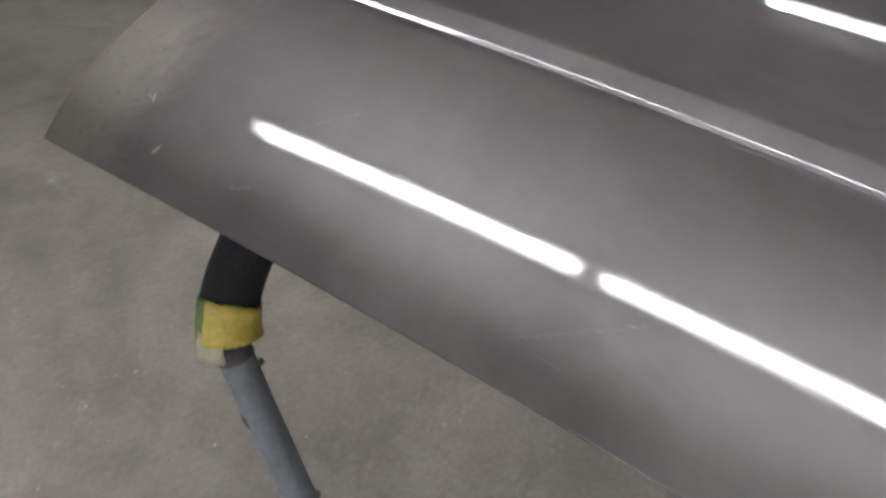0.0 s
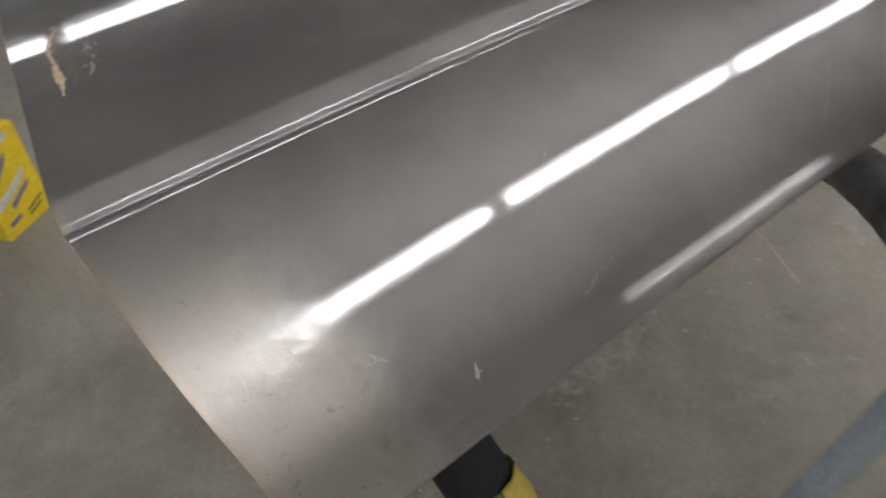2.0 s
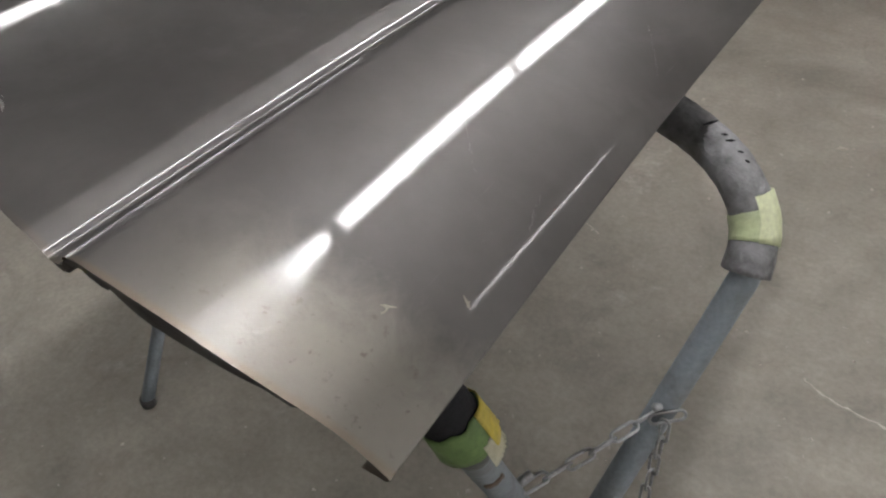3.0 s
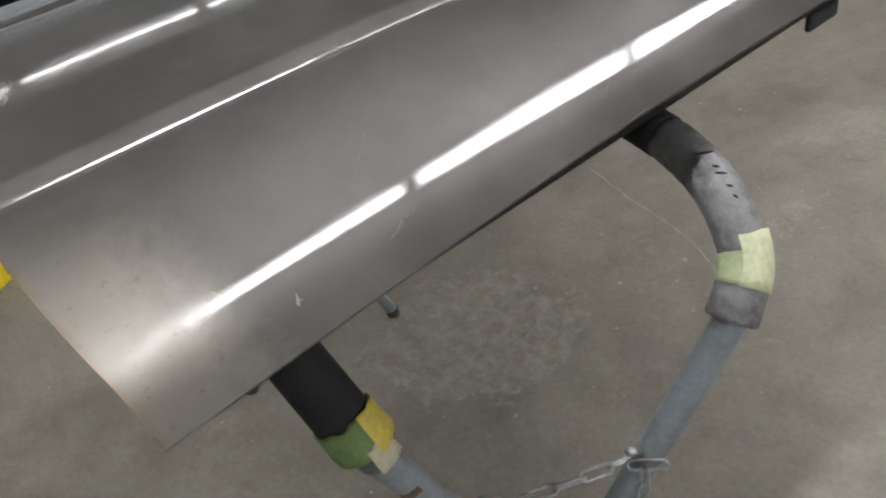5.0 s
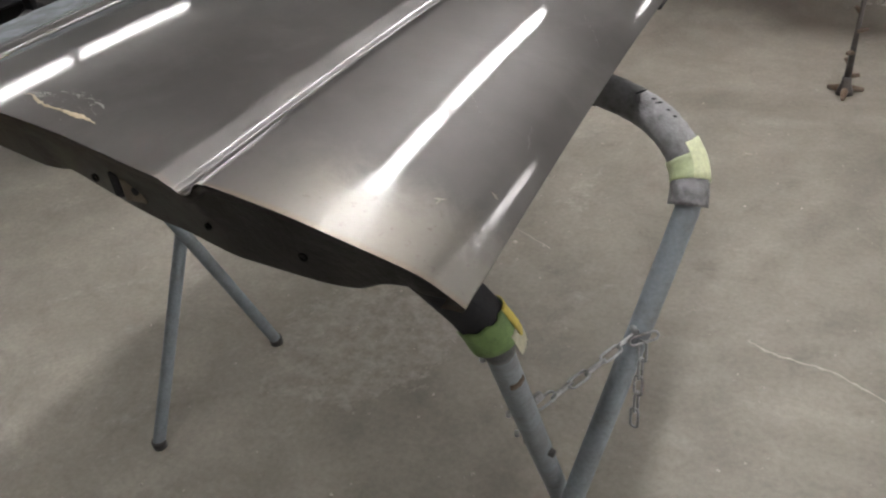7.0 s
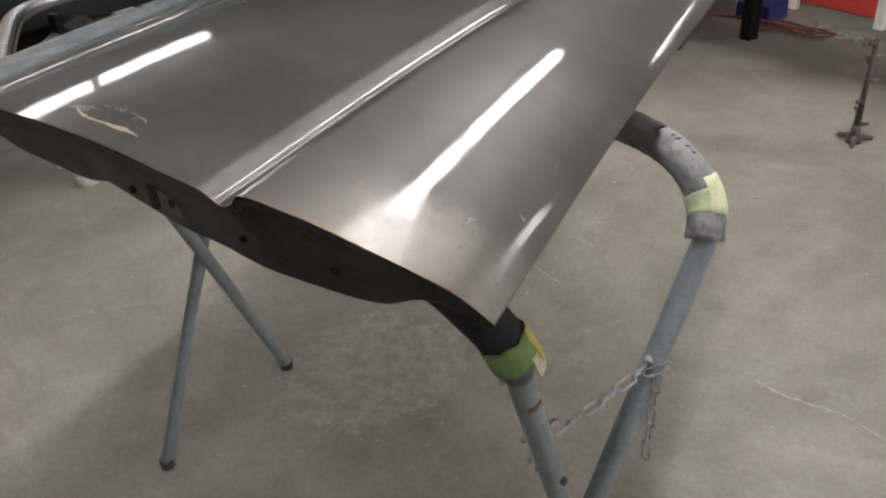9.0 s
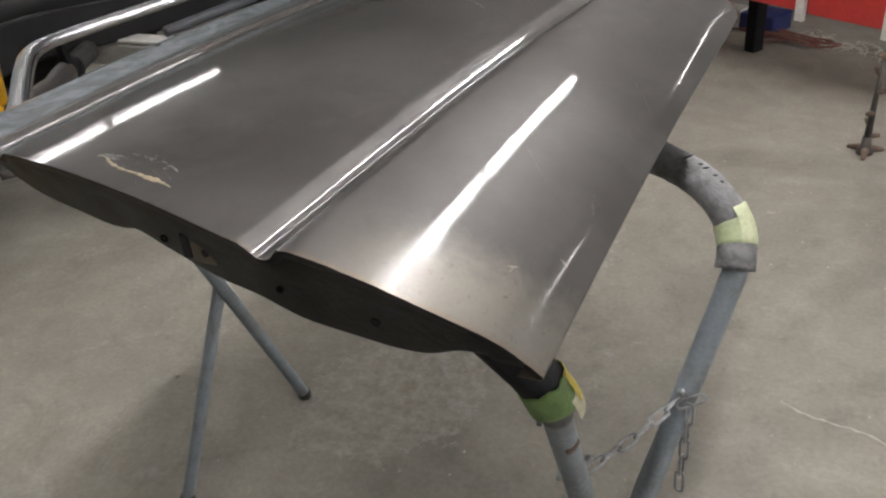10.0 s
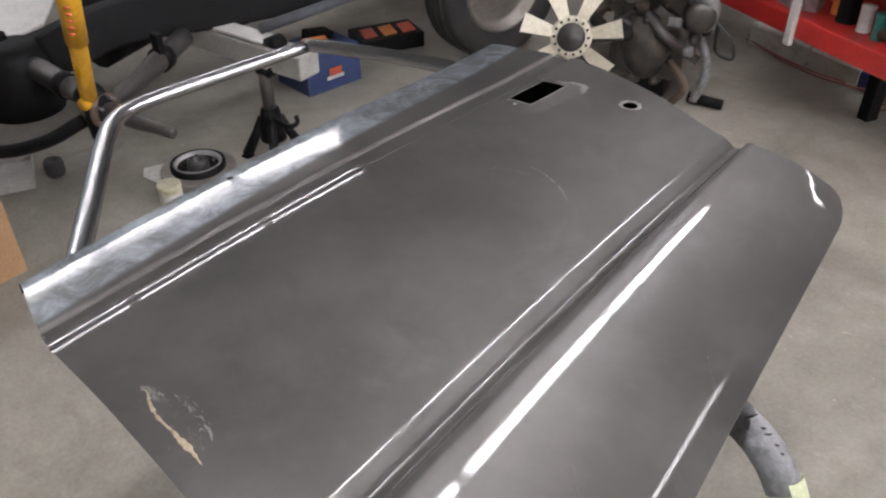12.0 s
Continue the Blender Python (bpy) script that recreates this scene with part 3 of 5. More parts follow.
part("bolt_hole_disc", lathe([(0, 0), (0.0045, 0), (0.0045, 0.0008), (0, 0.0008)], aim((-0.322, 0.0485, 0.842), (0, -1, 0)), 14), FOAM_BLACK, SHELL, "black disc for the dark of a bolt hole", False)

GOUGE = surface("rusty_gouge", (0.44, 0.36, 0.24), 0.5, 0.2, (0.22, 0.14, 0.07), 0.6, 110, 300, 0.6)
BARE = surface("bright_bare_metal", (0.50, 0.48, 0.45), 0.35, 0.9, (0.25, 0.22, 0.18), 0.6, 60, 260, 0.4)
CHIP = surface("chipped_cream", (0.205, 0.188, 0.15), 0.6, 0.2, (0.16, 0.14, 0.11), 0.7, 90, 300, 0.4)
SCUFF = surface("scuffed_steel", (0.21, 0.20, 0.19), 0.45, 0.6, (0.14, 0.13, 0.12), 0.7, 80, 300, 0.4)


def mark(points, width, seed, lift=0.0004):
    """A ragged scrape that follows the skin."""
    rnd = random.Random(seed)
    line = curve_points([(x, y, 0) for x, y in points], 6)
    bm = bmesh.new()
    rows = []
    for i, p in enumerate(line):
        t = (line[min(i + 1, len(line) - 1)] - line[max(i - 1, 0)]).normalized()
        n = Vector((-t.y, t.x, 0))
        w = width * rnd.uniform(0.35, 1.0) * math.sin(math.pi * (i + 0.6) / (len(line) + 0.2))
        row = []
        for k in (-1, -0.4, 0.4, 1):
            q = p + n * w * k
            row.append(bm.verts.new((taper(q.x, q.y), q.y, skin_height(q.x, q.y) + lift * (1 if abs(k) < 0.5 else 0.3))))
        rows.append(row)
    for a, b in zip(rows, rows[1:]):
        for k in range(3):
            bm.faces.new((a[k], a[k + 1], b[k + 1], b[k]))
    return bm


def scrape(points, width, count, spread, seed):
    """A broken scrape: many short ragged slivers strewn along a line."""
    rnd = random.Random(seed)
    line = curve_points([(x, y, 0) for x, y in points], 10)
    bm = bmesh.new()
    for _ in range(count):
        i = rnd.randrange(len(line) - 1)
        p = line[i].lerp(line[i + 1], rnd.random())
        d = (line[i + 1] - line[i]).normalized()
        d = Matrix.Rotation(rnd.gauss(0, 0.35), 3, "Z") @ d
        n = Vector((-d.y, d.x, 0))
        p = p + n * rnd.gauss(0, spread)
        le, w = width * rnd.uniform(1.2, 5.0), width * rnd.uniform(0.15, 0.8)
        ring = [p - d * le, p - d * le * 0.3 + n * w * rnd.uniform(0.4, 1), p + d * le * 0.5 + n * w * rnd.uniform(0.2, 0.8), p + d * le, p + d * le * 0.3 - n * w * rnd.uniform(0.3, 1), p - d * le * 0.5 - n * w * rnd.uniform(0.2, 0.9)]
        mid = bm.verts.new((taper(p.x, p.y), p.y, skin_height(p.x, p.y) + 0.0005))
        vs = [bm.verts.new((taper(q.x, q.y), q.y, skin_height(q.x, q.y) + 0.00035)) for q in ring]
        for k in range(6):
            bm.faces.new((mid, vs[k], vs[(k + 1) % 6]))
    return bm


FAINT = surface("faint_sanding_scratch", (0.140, 0.134, 0.128), 0.5, 0.8, (0.13, 0.125, 0.12), 0.6, 60, 260, 0.3)
for pts, w, n, spread, mat, label in (
    ([(-0.412, 0.703), (-0.380, 0.695), (-0.346, 0.677), (-0.322, 0.656)], 0.0008, 70, 0.0006, SCUFF, "curved scratch"),
    ([(-0.470, 0.660), (-0.437, 0.672), (-0.409, 0.680), (-0.36, 0.682)], 0.0008, 30, 0.0035, SCUFF, "cluster of fine scratches"),
    ([(-0.538, 0.793), (-0.515, 0.782), (-0.494, 0.775)], 0.0007, 18, 0.0012, FAINT, "fine scratch"),
    ([(-0.591, 0.639), (-0.565, 0.630), (-0.542, 0.615)], 0.0007, 18, 0.0012, FAINT, "fine scratch"),
    ([(-0.023, 0.521), (0.0, 0.490), (0.021, 0.459)], 0.0006, 26, 0.0005, FAINT, "thin straight scratch"),
    ([(-0.076, 0.277), (-0.055, 0.255), (-0.035, 0.234)], 0.0006, 22, 0.0005, FAINT, "thin straight scratch"),
    ([(0.009, 0.258), (0.015, 0.240), (0.019, 0.225)], 0.0008, 16, 0.0010, FAINT, "chipped flecks"),
):
    part("scrape", scrape(pts, w, n, spread, int(1e5 * (w + abs(pts[0][0])))), mat, SKIN, label, False)

for pts, w, seed, mat, label in (
    ([(-0.475, 0.079), (-0.460, 0.077), (-0.448, 0.070), (-0.425, 0.062), (-0.402, 0.059), (-0.385, 0.055)], 0.0027, 31, GOUGE, "tan rusty gouge"),
    ([(-0.408, 0.061), (-0.390, 0.057), (-0.368, 0.054), (-0.348, 0.049)], 0.0042, 32, GOUGE, "tan rusty gouge"),
    ([(0.022, 0.1395), (0.019, 0.141), (0.014, 0.1435)], 0.0017, 41, CHIP, "chipped star mark"),
    ([(0.020, 0.1385), (0.0185, 0.1415), (0.0195, 0.1445)], 0.0011, 42, CHIP, "chipped star mark"),
    ([(-0.0190, 0.0965), (-0.0150, 0.0990), (-0.0105, 0.1030)], 0.0017, 43, CHIP, "cream three-pointed star mark"),
    ([(-0.0150, 0.0990), (-0.0140, 0.0955), (-0.0150, 0.0920)], 0.0014, 44, CHIP, "cream three-pointed star mark"),
    ([(-0.384, 0.082), (-0.372, 0.080), (-0.361, 0.073)], 0.0018, 35, SCUFF, "pale scuffed arc"),
):
    part("scrape", mark(pts, w, seed), mat, SKIN, label)
part("scrape", scrape([(-0.442, 0.081), (-0.430, 0.090), (-0.410, 0.091), (-0.388, 0.085), (-0.372, 0.078)], 0.0014, 30, 0.0034, 34), SCUFF, SKIN, "pale scuffed arc", False)
part("scrape", scrape([(-0.472, 0.080), (-0.458, 0.081), (-0.446, 0.079)], 0.0018, 34, 0.0026, 33), SCUFF, SKIN, "pale scuffed patch", False)
part("scrape", scrape([(-0.47, 0.078), (-0.42, 0.075), (-0.355, 0.060)], 0.0010, 40, 0.0080, 78), FAINT, SKIN, "fine scratches round the gouge", False)

# bare bright metal round the handle opening and the lock hole
def pull_ring(points, width, lift=0.0006):
    bm = bmesh.new()
    rows = []
    n = len(points)
    cx, cy = sum(p[0] for p in points) / n, sum(p[1] for p in points) / n
    for k, (x, y) in enumerate(points):
        d = Vector((x - cx, y - cy, 0)).normalized() * width * (0.9 + 0.15 * math.sin(2.3 * k))
        rows.append([bm.verts.new((taper(x + d.x * f, y + d.y * f), y + d.y * f, skin_height(x + d.x * f, y + d.y * f) + h)) for f, h in ((0.0, lift), (0.5, lift * 1.6), (1.0, 0.0002))])
    for a, b in zip(rows, rows[1:] + rows[:1]):
        for k in range(2):
            bm.faces.new((a[k], b[k], b[k + 1], a[k + 1]))
    return bm


# the skin is not pierced: a black disc paints the hole's dark inside
part("hole_disc", lathe([(0, 0.0), (0.0048, 0.0), (0.0052, 0.0006), (0.0044, 0.0010), (0, 0.0004)], aim((taper(-0.752, 0.44), 0.44, skin_height(-0.752, 0.44) + 0.0002), (-0.2, 0, 1)), 14), FOAM_BLACK, SKIN, "small black disc for the dark of a drain hole")
part("lock_rim", pull_ring([(LOCK[0] + LOCK[2] * math.cos(0.262 * k), LOCK[1] + LOCK[2] * math.sin(0.262 * k)) for k in range(24)], 0.008), BARE, SKIN, "bright bare ring round the lock hole")
hx0, hx1, hy0, hy1 = HANDLE
rect = [(hx0 + (hx1 - hx0) * k / 5, hy0) for k in range(5)] + [(hx1, hy0 + (hy1 - hy0) * k / 8) for k in range(8)] + [(hx1 - (hx1 - hx0) * k / 5, hy1) for k in range(5)] + [(hx0, hy1 - (hy1 - hy0) * k / 8) for k in range(8)]
part("handle_rim", pull_ring(rect, 0.004), SCUFF, SKIN, "bright worn rim round the handle opening")
part("scrape", scrape([(-0.555, 1.022), (-0.535, 1.030), (-0.512, 1.026), (-0.505, 1.005)], 0.0030, 60, 0.0045, 77), BARE, SKIN, "bright worn patch beside the handle opening", False)
part("bolt", bolt((taper(-0.56, 0.882), 0.882, skin_height(-0.56, 0.882)), (0, 0, 1), 0.004, 0.002), ZINC, SKIN)
part("bracket", block((-0.002, -0.030, -0.016), (0.006, 0.030, 0.004), Matrix.Translation((taper(0.004, 0.84), 0.84, 0.788))), FOAM_BLACK, DOOR, "black rubber bumper under the lower edge", False, 0.004)
part("bracket", block((-0.002, -0.008, -0.012), (0.006, 0.012, 0.004), Matrix.Translation((taper(0.004, 0.93), 0.93, 0.786))), FOAM_BLACK, DOOR, "black rubber bumper under the lower edge", False, 0.004)
for hx, hz, hr, inset in ((-0.385, 0.842, 0.004, 0.029), (-0.12, 0.818, 0.004, 0.031), (-0.22, 0.832, 0.003, 0.030)):
    hy = smooth_keys(NEAR_Y, hx) + inset
    part("hole_rim", lathe([(hr * 0.7, -0.001), (hr + 0.0008, 0.0), (hr + 0.0008, 0.002), (hr * 0.7, 0.002)], aim((hx, hy + 0.004, hz), (0, -1, 0)), 14), BLACK_IRON, SHELL)

# window frame: channel section with a centre groove
CHANNEL = [(-1.0, -0.55), (1.0, -0.55), (1.03, 0.0), (0.97, 0.30), (0.82, 0.52), (0.55, 0.68), (0.20, 0.75), (-0.20, 0.75), (-0.55, 0.68), (-0.82, 0.52), (-0.97, 0.30), (-1.03, 0.0)]
front_post = curve_points([(-0.70, 0.125, 0.845), (-0.80, 0.205, 0.842), (-0.95, 0.335, 0.838), (-1.10, 0.465, 0.834), (-1.165, 0.535, 0.833), (-1.185, 0.60, 0.833), (-1.175, 0.70, 0.833), (-1.145, 0.86, 0.834), (-1.118, 1.005, 0.835)], 5)
part("window_frame", sweep(front_post, 0.0158, shape=CHANNEL, up=(0, 0, 1)), BRIGHT, DOOR, "bright bare steel window channel")
rear_post = curve_points([(-1.125, 1.012, 0.836), (-1.02, 1.040, 0.838), (-0.86, 1.068, 0.842), (-0.70, 1.075, 0.848)], 6)
part("window_frame", sweep(rear_post, 0.0172, shape=CHANNEL, up=(0, 0, 1)), BRIGHT, DOOR, "bright bare steel window channel")


# ---------------------------------------------------------------- folding stand
E_BAR = Vector((0.887, -0.196, 0)).normalized()
STAND = thing("folding_work_stand", (-0.4, 0.36, 0), "grey pipe folding work stand with foam padded bars, taped, chained open", "work stand")


NEAR_R = curve_points([(-0.0128, 0.421, 0.012), (-0.0095, 0.331, 0.23), (-0.006, 0.241, 0.448), (-0.0028, 0.173, 0.612), (-0.0035, 0.161, 0.650), (-0.019, 0.154, 0.687), (-0.045, 0.149, 0.717), (-0.072, 0.147, 0.741), (-0.125, 0.155, 0.758), (-0.20, 0.170, 0.764)], 6)
NEAR_L = curve_points([(-0.60, 0.325, 0.800), (-0.66, 0.328, 0.801), (-0.71, 0.333, 0.783), (-0.735, 0.342, 0.74), (-0.745, 0.358, 0.67), (-0.765, 0.473, 0.40), (-0.794, 0.638, 0.012)], 6)
FAR_R = curve_points([(-0.020, 0.225, 0.012), (0.0275, 0.317, 0.21), (0.0764, 0.412, 0.414), (0.1186, 0.494, 0.590), (0.125, 0.512, 0.628), (0.116, 0.541, 0.664), (0.089, 0.558, 0.699), (0.048, 0.575, 0.722), (-0.015, 0.592, 0.737), (-0.11, 0.606, 0.745), (-0.18, 0.612, 0.748)], 6)
FAR_L = curve_points([(-0.62, 0.622, 0.800), (-0.67, 0.626, 0.798), (-0.712, 0.622, 0.775), (-0.735, 0.600, 0.72), (-0.744, 0.562, 0.65), (-0.782, 0.456, 0.40), (-0.841, 0.291, 0.012)], 6)
for right, left in ((NEAR_R, NEAR_L), (FAR_R, FAR_L)):
    part("pipe_frame", sweep(right + left, [0.0166] * len(right) + [0.0125] * len(left), 18), PIPE, STAND, "scuffed grey painted pipe")
for p in (NEAR_R[0], NEAR_L[-1], FAR_R[0], FAR_L[-1]):
    part("foot_cap", lathe([(0, -0.011), (0.0145, -0.011), (0.0148, 0.004), (0.0140, 0.007), (0, 0.007)], Matrix.Translation((p.x, p.y, 0.012)), 16), GREY_IRON, STAND, "dull iron foot cap")


def stretch_of(path, a, b, n=14):
    """Points of a polyline between two shares of its length."""
    q = [0.0]
    for u, v in zip(path, path[1:]):
        q.append(q[-1] + (v - u).length)
    out = []
    for k in range(n + 1):
        s = (a + (b - a) * k / n) * q[-1]
        i = max(j for j in range(len(q)) if q[j] <= s + 1e-9)
        i = min(i, len(path) - 2)
        out.append(path[i] + (path[i + 1] - path[i]) * ((s - q[i]) / max(1e-9, q[i + 1] - q[i])))
    return out


def wrapped(radius, n, wobble, seed):
    rnd = random.Random(seed)
    return [radius + rnd.uniform(-wobble, wobble) for _ in range(n + 1)]


NEAR_ALL, FAR_ALL = NEAR_R + NEAR_L, FAR_R + FAR_L


def run_length(path, z):
    s = 0.0
    for u, v in zip(path, path[1:]):
        if u.z <= z <= v.z:
            return s + (v - u).length * (z - u.z) / (v.z - u.z)
        s += (v - u).length
    return s


def total(path):
    return sum((v - u).length for u, v in zip(path, path[1:]))


near_tot, far_tot = total(NEAR_ALL), total(FAR_ALL)
a0 = run_length(NEAR_ALL, 0.649)


def torn_band(path, start, end, radius, tear, seed, lo=0.0, hi=360.0, steps=6, facets=28, flare=0.0):
    """Tape wound on a pipe between two lengths and two angles: its upper edge is torn, its radius uneven."""
    rnd = random.Random(seed)
    tot = total(path)
    bm = bmesh.new()
    full = hi - lo >= 360
    n = facets if full else facets + 1
    ends = [end + tear * rnd.uniform(-0.3, 1.0) * (1 if k % 4 else 1.8) for k in range(n)]
    ends = [(ends[k - 1] + 2 * ends[k] + ends[(k + 1) % n]) / 4 for k in range(n)]
    skins = []
    for lift in (0.0, 0.0011):
        grid = []
        for i in range(steps + 1):
            row = []
            for k in range(n):
                q = stretch_of(path, (start + (ends[k] - start) * i / steps) / tot, (start + (ends[k] - start) * i / steps + 0.003) / tot, 1)
                ax = (q[1] - q[0]).normalized()
                out = (Vector((0.8, 0.25, 0.55)) - ax * ax.dot(Vector((0.8, 0.25, 0.55)))).normalized()
                side = ax.cross(out)
                a = radians(lo + (hi - lo) * k / facets)
                r = radius + lift + rnd.uniform(-0.0004, 0.0006) + flare * (1 - i / steps) ** 2 * (0.5 + 0.5 * math.sin(3.1 * k))
                row.append(bm.verts.new(q[0] + r * (out * math.cos(a) + side * math.sin(a))))
            grid.append(row)
        skins.append(grid)
        for p, q in zip(grid, grid[1:]):
            for k in range(n if full else n - 1):
                l = (k + 1) % n
                bm.faces.new((p[k], p[l], q[l], q[k]))
    for i in (0, steps):
        p, q = skins[0][i], skins[1][i]
        for k in range(n if full else n - 1):
            l = (k + 1) % n
            bm.faces.new((p[k], p[l], q[l], q[k]))
    return bm


part("foam_pad", sweep(stretch_of(NEAR_ALL, (a0 + 0.010) / near_tot, 1 - (a0 + 0.05) / near_tot, 60), 0.0262, 20), FOAM_BLACK, STAND, "black foam sleeve")
part("tape_band", torn_band(NEAR_ALL, a0 + 0.002, a0 + 0.031, 0.0268, 0.009, 3), TAPE_GREEN, STAND, "green masking tape with a torn edge")
part("tape_band", sweep(stretch_of(NEAR_ALL, (a0 - 0.024) / near_tot, (a0 + 0.002) / near_tot, 5), wrapped(0.0182, 5, 0.0005, 4), 18), DARK_TAPE, STAND, "dark grey tape on the pipe")
part("tape_band", torn_band(NEAR_ALL, a0 - 0.092, a0 - 0.082, 0.0163, 0.004, 14, -95, -20, 3, 14), RUSTY, STAND, "rusty stain on the pipe")
part("tape_band", sweep(stretch_of(NEAR_ALL, 1 - (a0 + 0.235) / near_tot, 1 - (a0 + 0.02) / near_tot, 18), wrapped(0.0275, 18, 0.001, 5), 18), CREAM_TAPE, STAND, "cream tape round the elbow")


part("tape_flap", torn_band(NEAR_ALL, a0 + 0.001, a0 + 0.034, 0.0282, 0.002, 8, -12, 110, 6, 20, 0.004), TAPE_YELLOW, STAND, "crumpled yellow tape")
part("tape_flap", torn_band(NEAR_ALL, a0 - 0.010, a0 + 0.008, 0.0272, 0.007, 18, -34, 22, 4, 14, 0.006), CREAM_TAPE, STAND, "loose cream tape end")
b0 = run_length(FAR_ALL, 0.622)
part("foam_pad", sweep(stretch_of(FAR_ALL, (b0 + 0.222) / far_tot, 1 - (b0 + 0.05) / far_tot, 60), 0.0245, 18), FOAM_BLACK, STAND, "black foam sleeve")
part("foam_pad", sweep(stretch_of(FAR_ALL, (b0 + 0.03) / far_tot, (b0 + 0.223) / far_tot, 24), wrapped(0.0238, 24, 0.0008, 6), 20), FOAM_GREY, STAND, "foam wrapped in grey tape, torn and marked")
part("foam_pad", torn_band(FAR_ALL, b0 + 0.002, b0 + 0.036, 0.0238, 0.002, 26, 0, 360, 6, 28, 0.0022), FOAM_GREY, STAND, "frayed flat-cut foam end")
part("foam_pad", lathe([(0.0160, 0.0), (0.0246, 0.0), (0.0246, 0.004), (0.0160, 0.004)], aim(stretch_of(FAR_ALL, (b0 + 0.003) / far_tot, (b0 + 0.006) / far_tot, 1)[0], stretch_of(FAR_ALL, (b0 + 0.006) / far_tot, (b0 + 0.010) / far_tot, 1)[1] - stretch_of(FAR_ALL, (b0 + 0.003) / far_tot, (b0 + 0.006) / far_tot, 1)[0]), 20), FOAM_BLACK, STAND, "cut end of the foam")
part("tape_band", torn_band(FAR_ALL, b0 + 0.034, b0 + 0.070, 0.0246, 0.002, 7), TAPE_LIME, STAND, "pale green tape")
part("tape_band", torn_band(FAR_ALL, b0 + 0.033, b0 + 0.083, 0.0260, 0.001, 27, -62, 40, 5, 16), TAPE_PALE, STAND, "paler overlapping end of the green tape")
for s, w in ((0.158, 0.018), (0.140, 0.006), (0.132, 0.010), (0.118, 0.006), (0.108, 0.004)):
    q = stretch_of(FAR_ALL, (b0 + s) / far_tot, (b0 + s + 0.012) / far_tot, 2)
    ax = (q[-1] - q[0]).normalized()
    o = (Vector((0.55, -0.25, 0.8)) - ax * ax.dot(Vector((0.55, -0.25, 0.8)))).normalized()
    c = ax.cross(o)
    part("tear", sweep([q[1] + 0.0232 * o - c * w / 2 + ax * 0.003, q[1] + 0.0237 * o, q[1] + 0.0232 * o + c * w / 2 - ax * 0.002], [0.0006, 0.0016, 0.0006], 6), FOAM_BLACK, STAND, "torn slit")


def on_leg(path, z, off=(0, 0, 0)):
    i = next(k for k in range(len(path) - 1) if path[k].z <= z <= path[k + 1].z)
    a, b = path[i], path[i + 1]
    return a + (b - a) * ((z - a.z) / (b.z - a.z)) + Vector(off)


p = on_leg(NEAR_R, 0.345)
part("pivot_bolt", sweep([p - E_BAR * 0.0235, p + E_BAR * 0.0235], 0.006, 10), GREY_IRON, STAND, "steel pivot bolt")
for z, off in ((0.605, (-0.019, -0.004, 0)), (0.455, (-0.018, -0.006, 0)), (0.40, (-0.016, -0.01, 0))):
    part("bolt", bolt(on_leg(NEAR_R, z, off), (-1, -0.3, 0), 0.005, 0.006), ZINC, STAND)


def chain_link(center, direction, roll, length=0.040, width=0.0155, wire=0.0020):
    m = aim(center, direction) @ pose(0, 0, 0, 0, 0, roll)
    pts = []
    h, w = length / 2 - width / 2, width / 2 - wire
    for k in range(8):
        a = math.pi * k / 7
        pts.append(m @ Vector((w * math.cos(a), 0, h + w * math.sin(a))))
    for k in range(8):
        a = math.pi + math.pi * k / 7
        pts.append(m @ Vector((w * math.cos(a), 0, -h + w * math.sin(a))))
    return sweep(pts, wire, 7, closed=True)


CHAIN = thing("restraint_chain", on_leg(NEAR_R, 0.465, (0.012, 0.01, 0)), "zinc link chain strung between two stand legs, loose end hanging", "chain")
c_a, c_b = on_leg(NEAR_R, 0.465, (0.010, 0.014, 0)), on_leg(FAR_R, 0.468, (-0.004, -0.024, 0.004))
n_links = 6
for k in range(n_links):
    s = (k + 0.5) / n_links
    p = c_a.lerp(c_b, s) - Vector((0, 0, 0.010 * math.sin(math.pi * s)))
    part("link", chain_link(p, c_b - c_a, 90 * (k % 2) + 20, (c_b - c_a).length / n_links + 0.009), ZINC, CHAIN)
wrap = on_leg(FAR_R, 0.462)
part("link", chain_link(wrap + Vector((0.010, -0.020, 0.002)), (0.55, 0.45, 0.06), 60, 0.046), ZINC, CHAIN)
tail = on_leg(FAR_R, 0.462, (0.010, -0.024, 0))
for k in range(5):
    part("link", chain_link(tail + Vector((-0.001 * k, -0.003 * k, -0.018 - 0.030 * k)), (0.02, -0.05, -1), 90 * (k % 2) + 35, 0.040), ZINC, CHAIN)
part("bolt", sweep([on_leg(FAR_R, 0.468, (-0.004, -0.018, 0)), on_leg(FAR_R, 0.480, (-0.006, -0.044, 0.012))], 0.005, 8), ZINC, CHAIN)
part("bolt", sweep([on_leg(NEAR_R, 0.462, (0, 0.010, 0)), on_leg(NEAR_R, 0.466, (0.010, 0.034, 0))], 0.006, 8), ZINC, CHAIN)


# ---------------------------------------------------------------- chassis on the floor behind the door
CHASSIS = thing("truck_chassis", (-2.3, 1.3, 0.3), "black painted truck chassis with front suspension, on a jack stand", "chassis", shift=(-0.052, 0.075, 0))
RECT = [(-0.5, -0.75), (0.5, -0.75), (0.5, 0.75), (-0.5, 0.75)]
rail = curve_points([(-3.3, 0.45, 0.34), (-2.75, 0.74, 0.38), (-2.44, 1.0, 0.455), (-2.34, 1.28, 0.520), (-2.22, 1.62, 0.505), (-2.08, 2.05, 0.49), (-1.98, 2.5, 0.49)], 5)
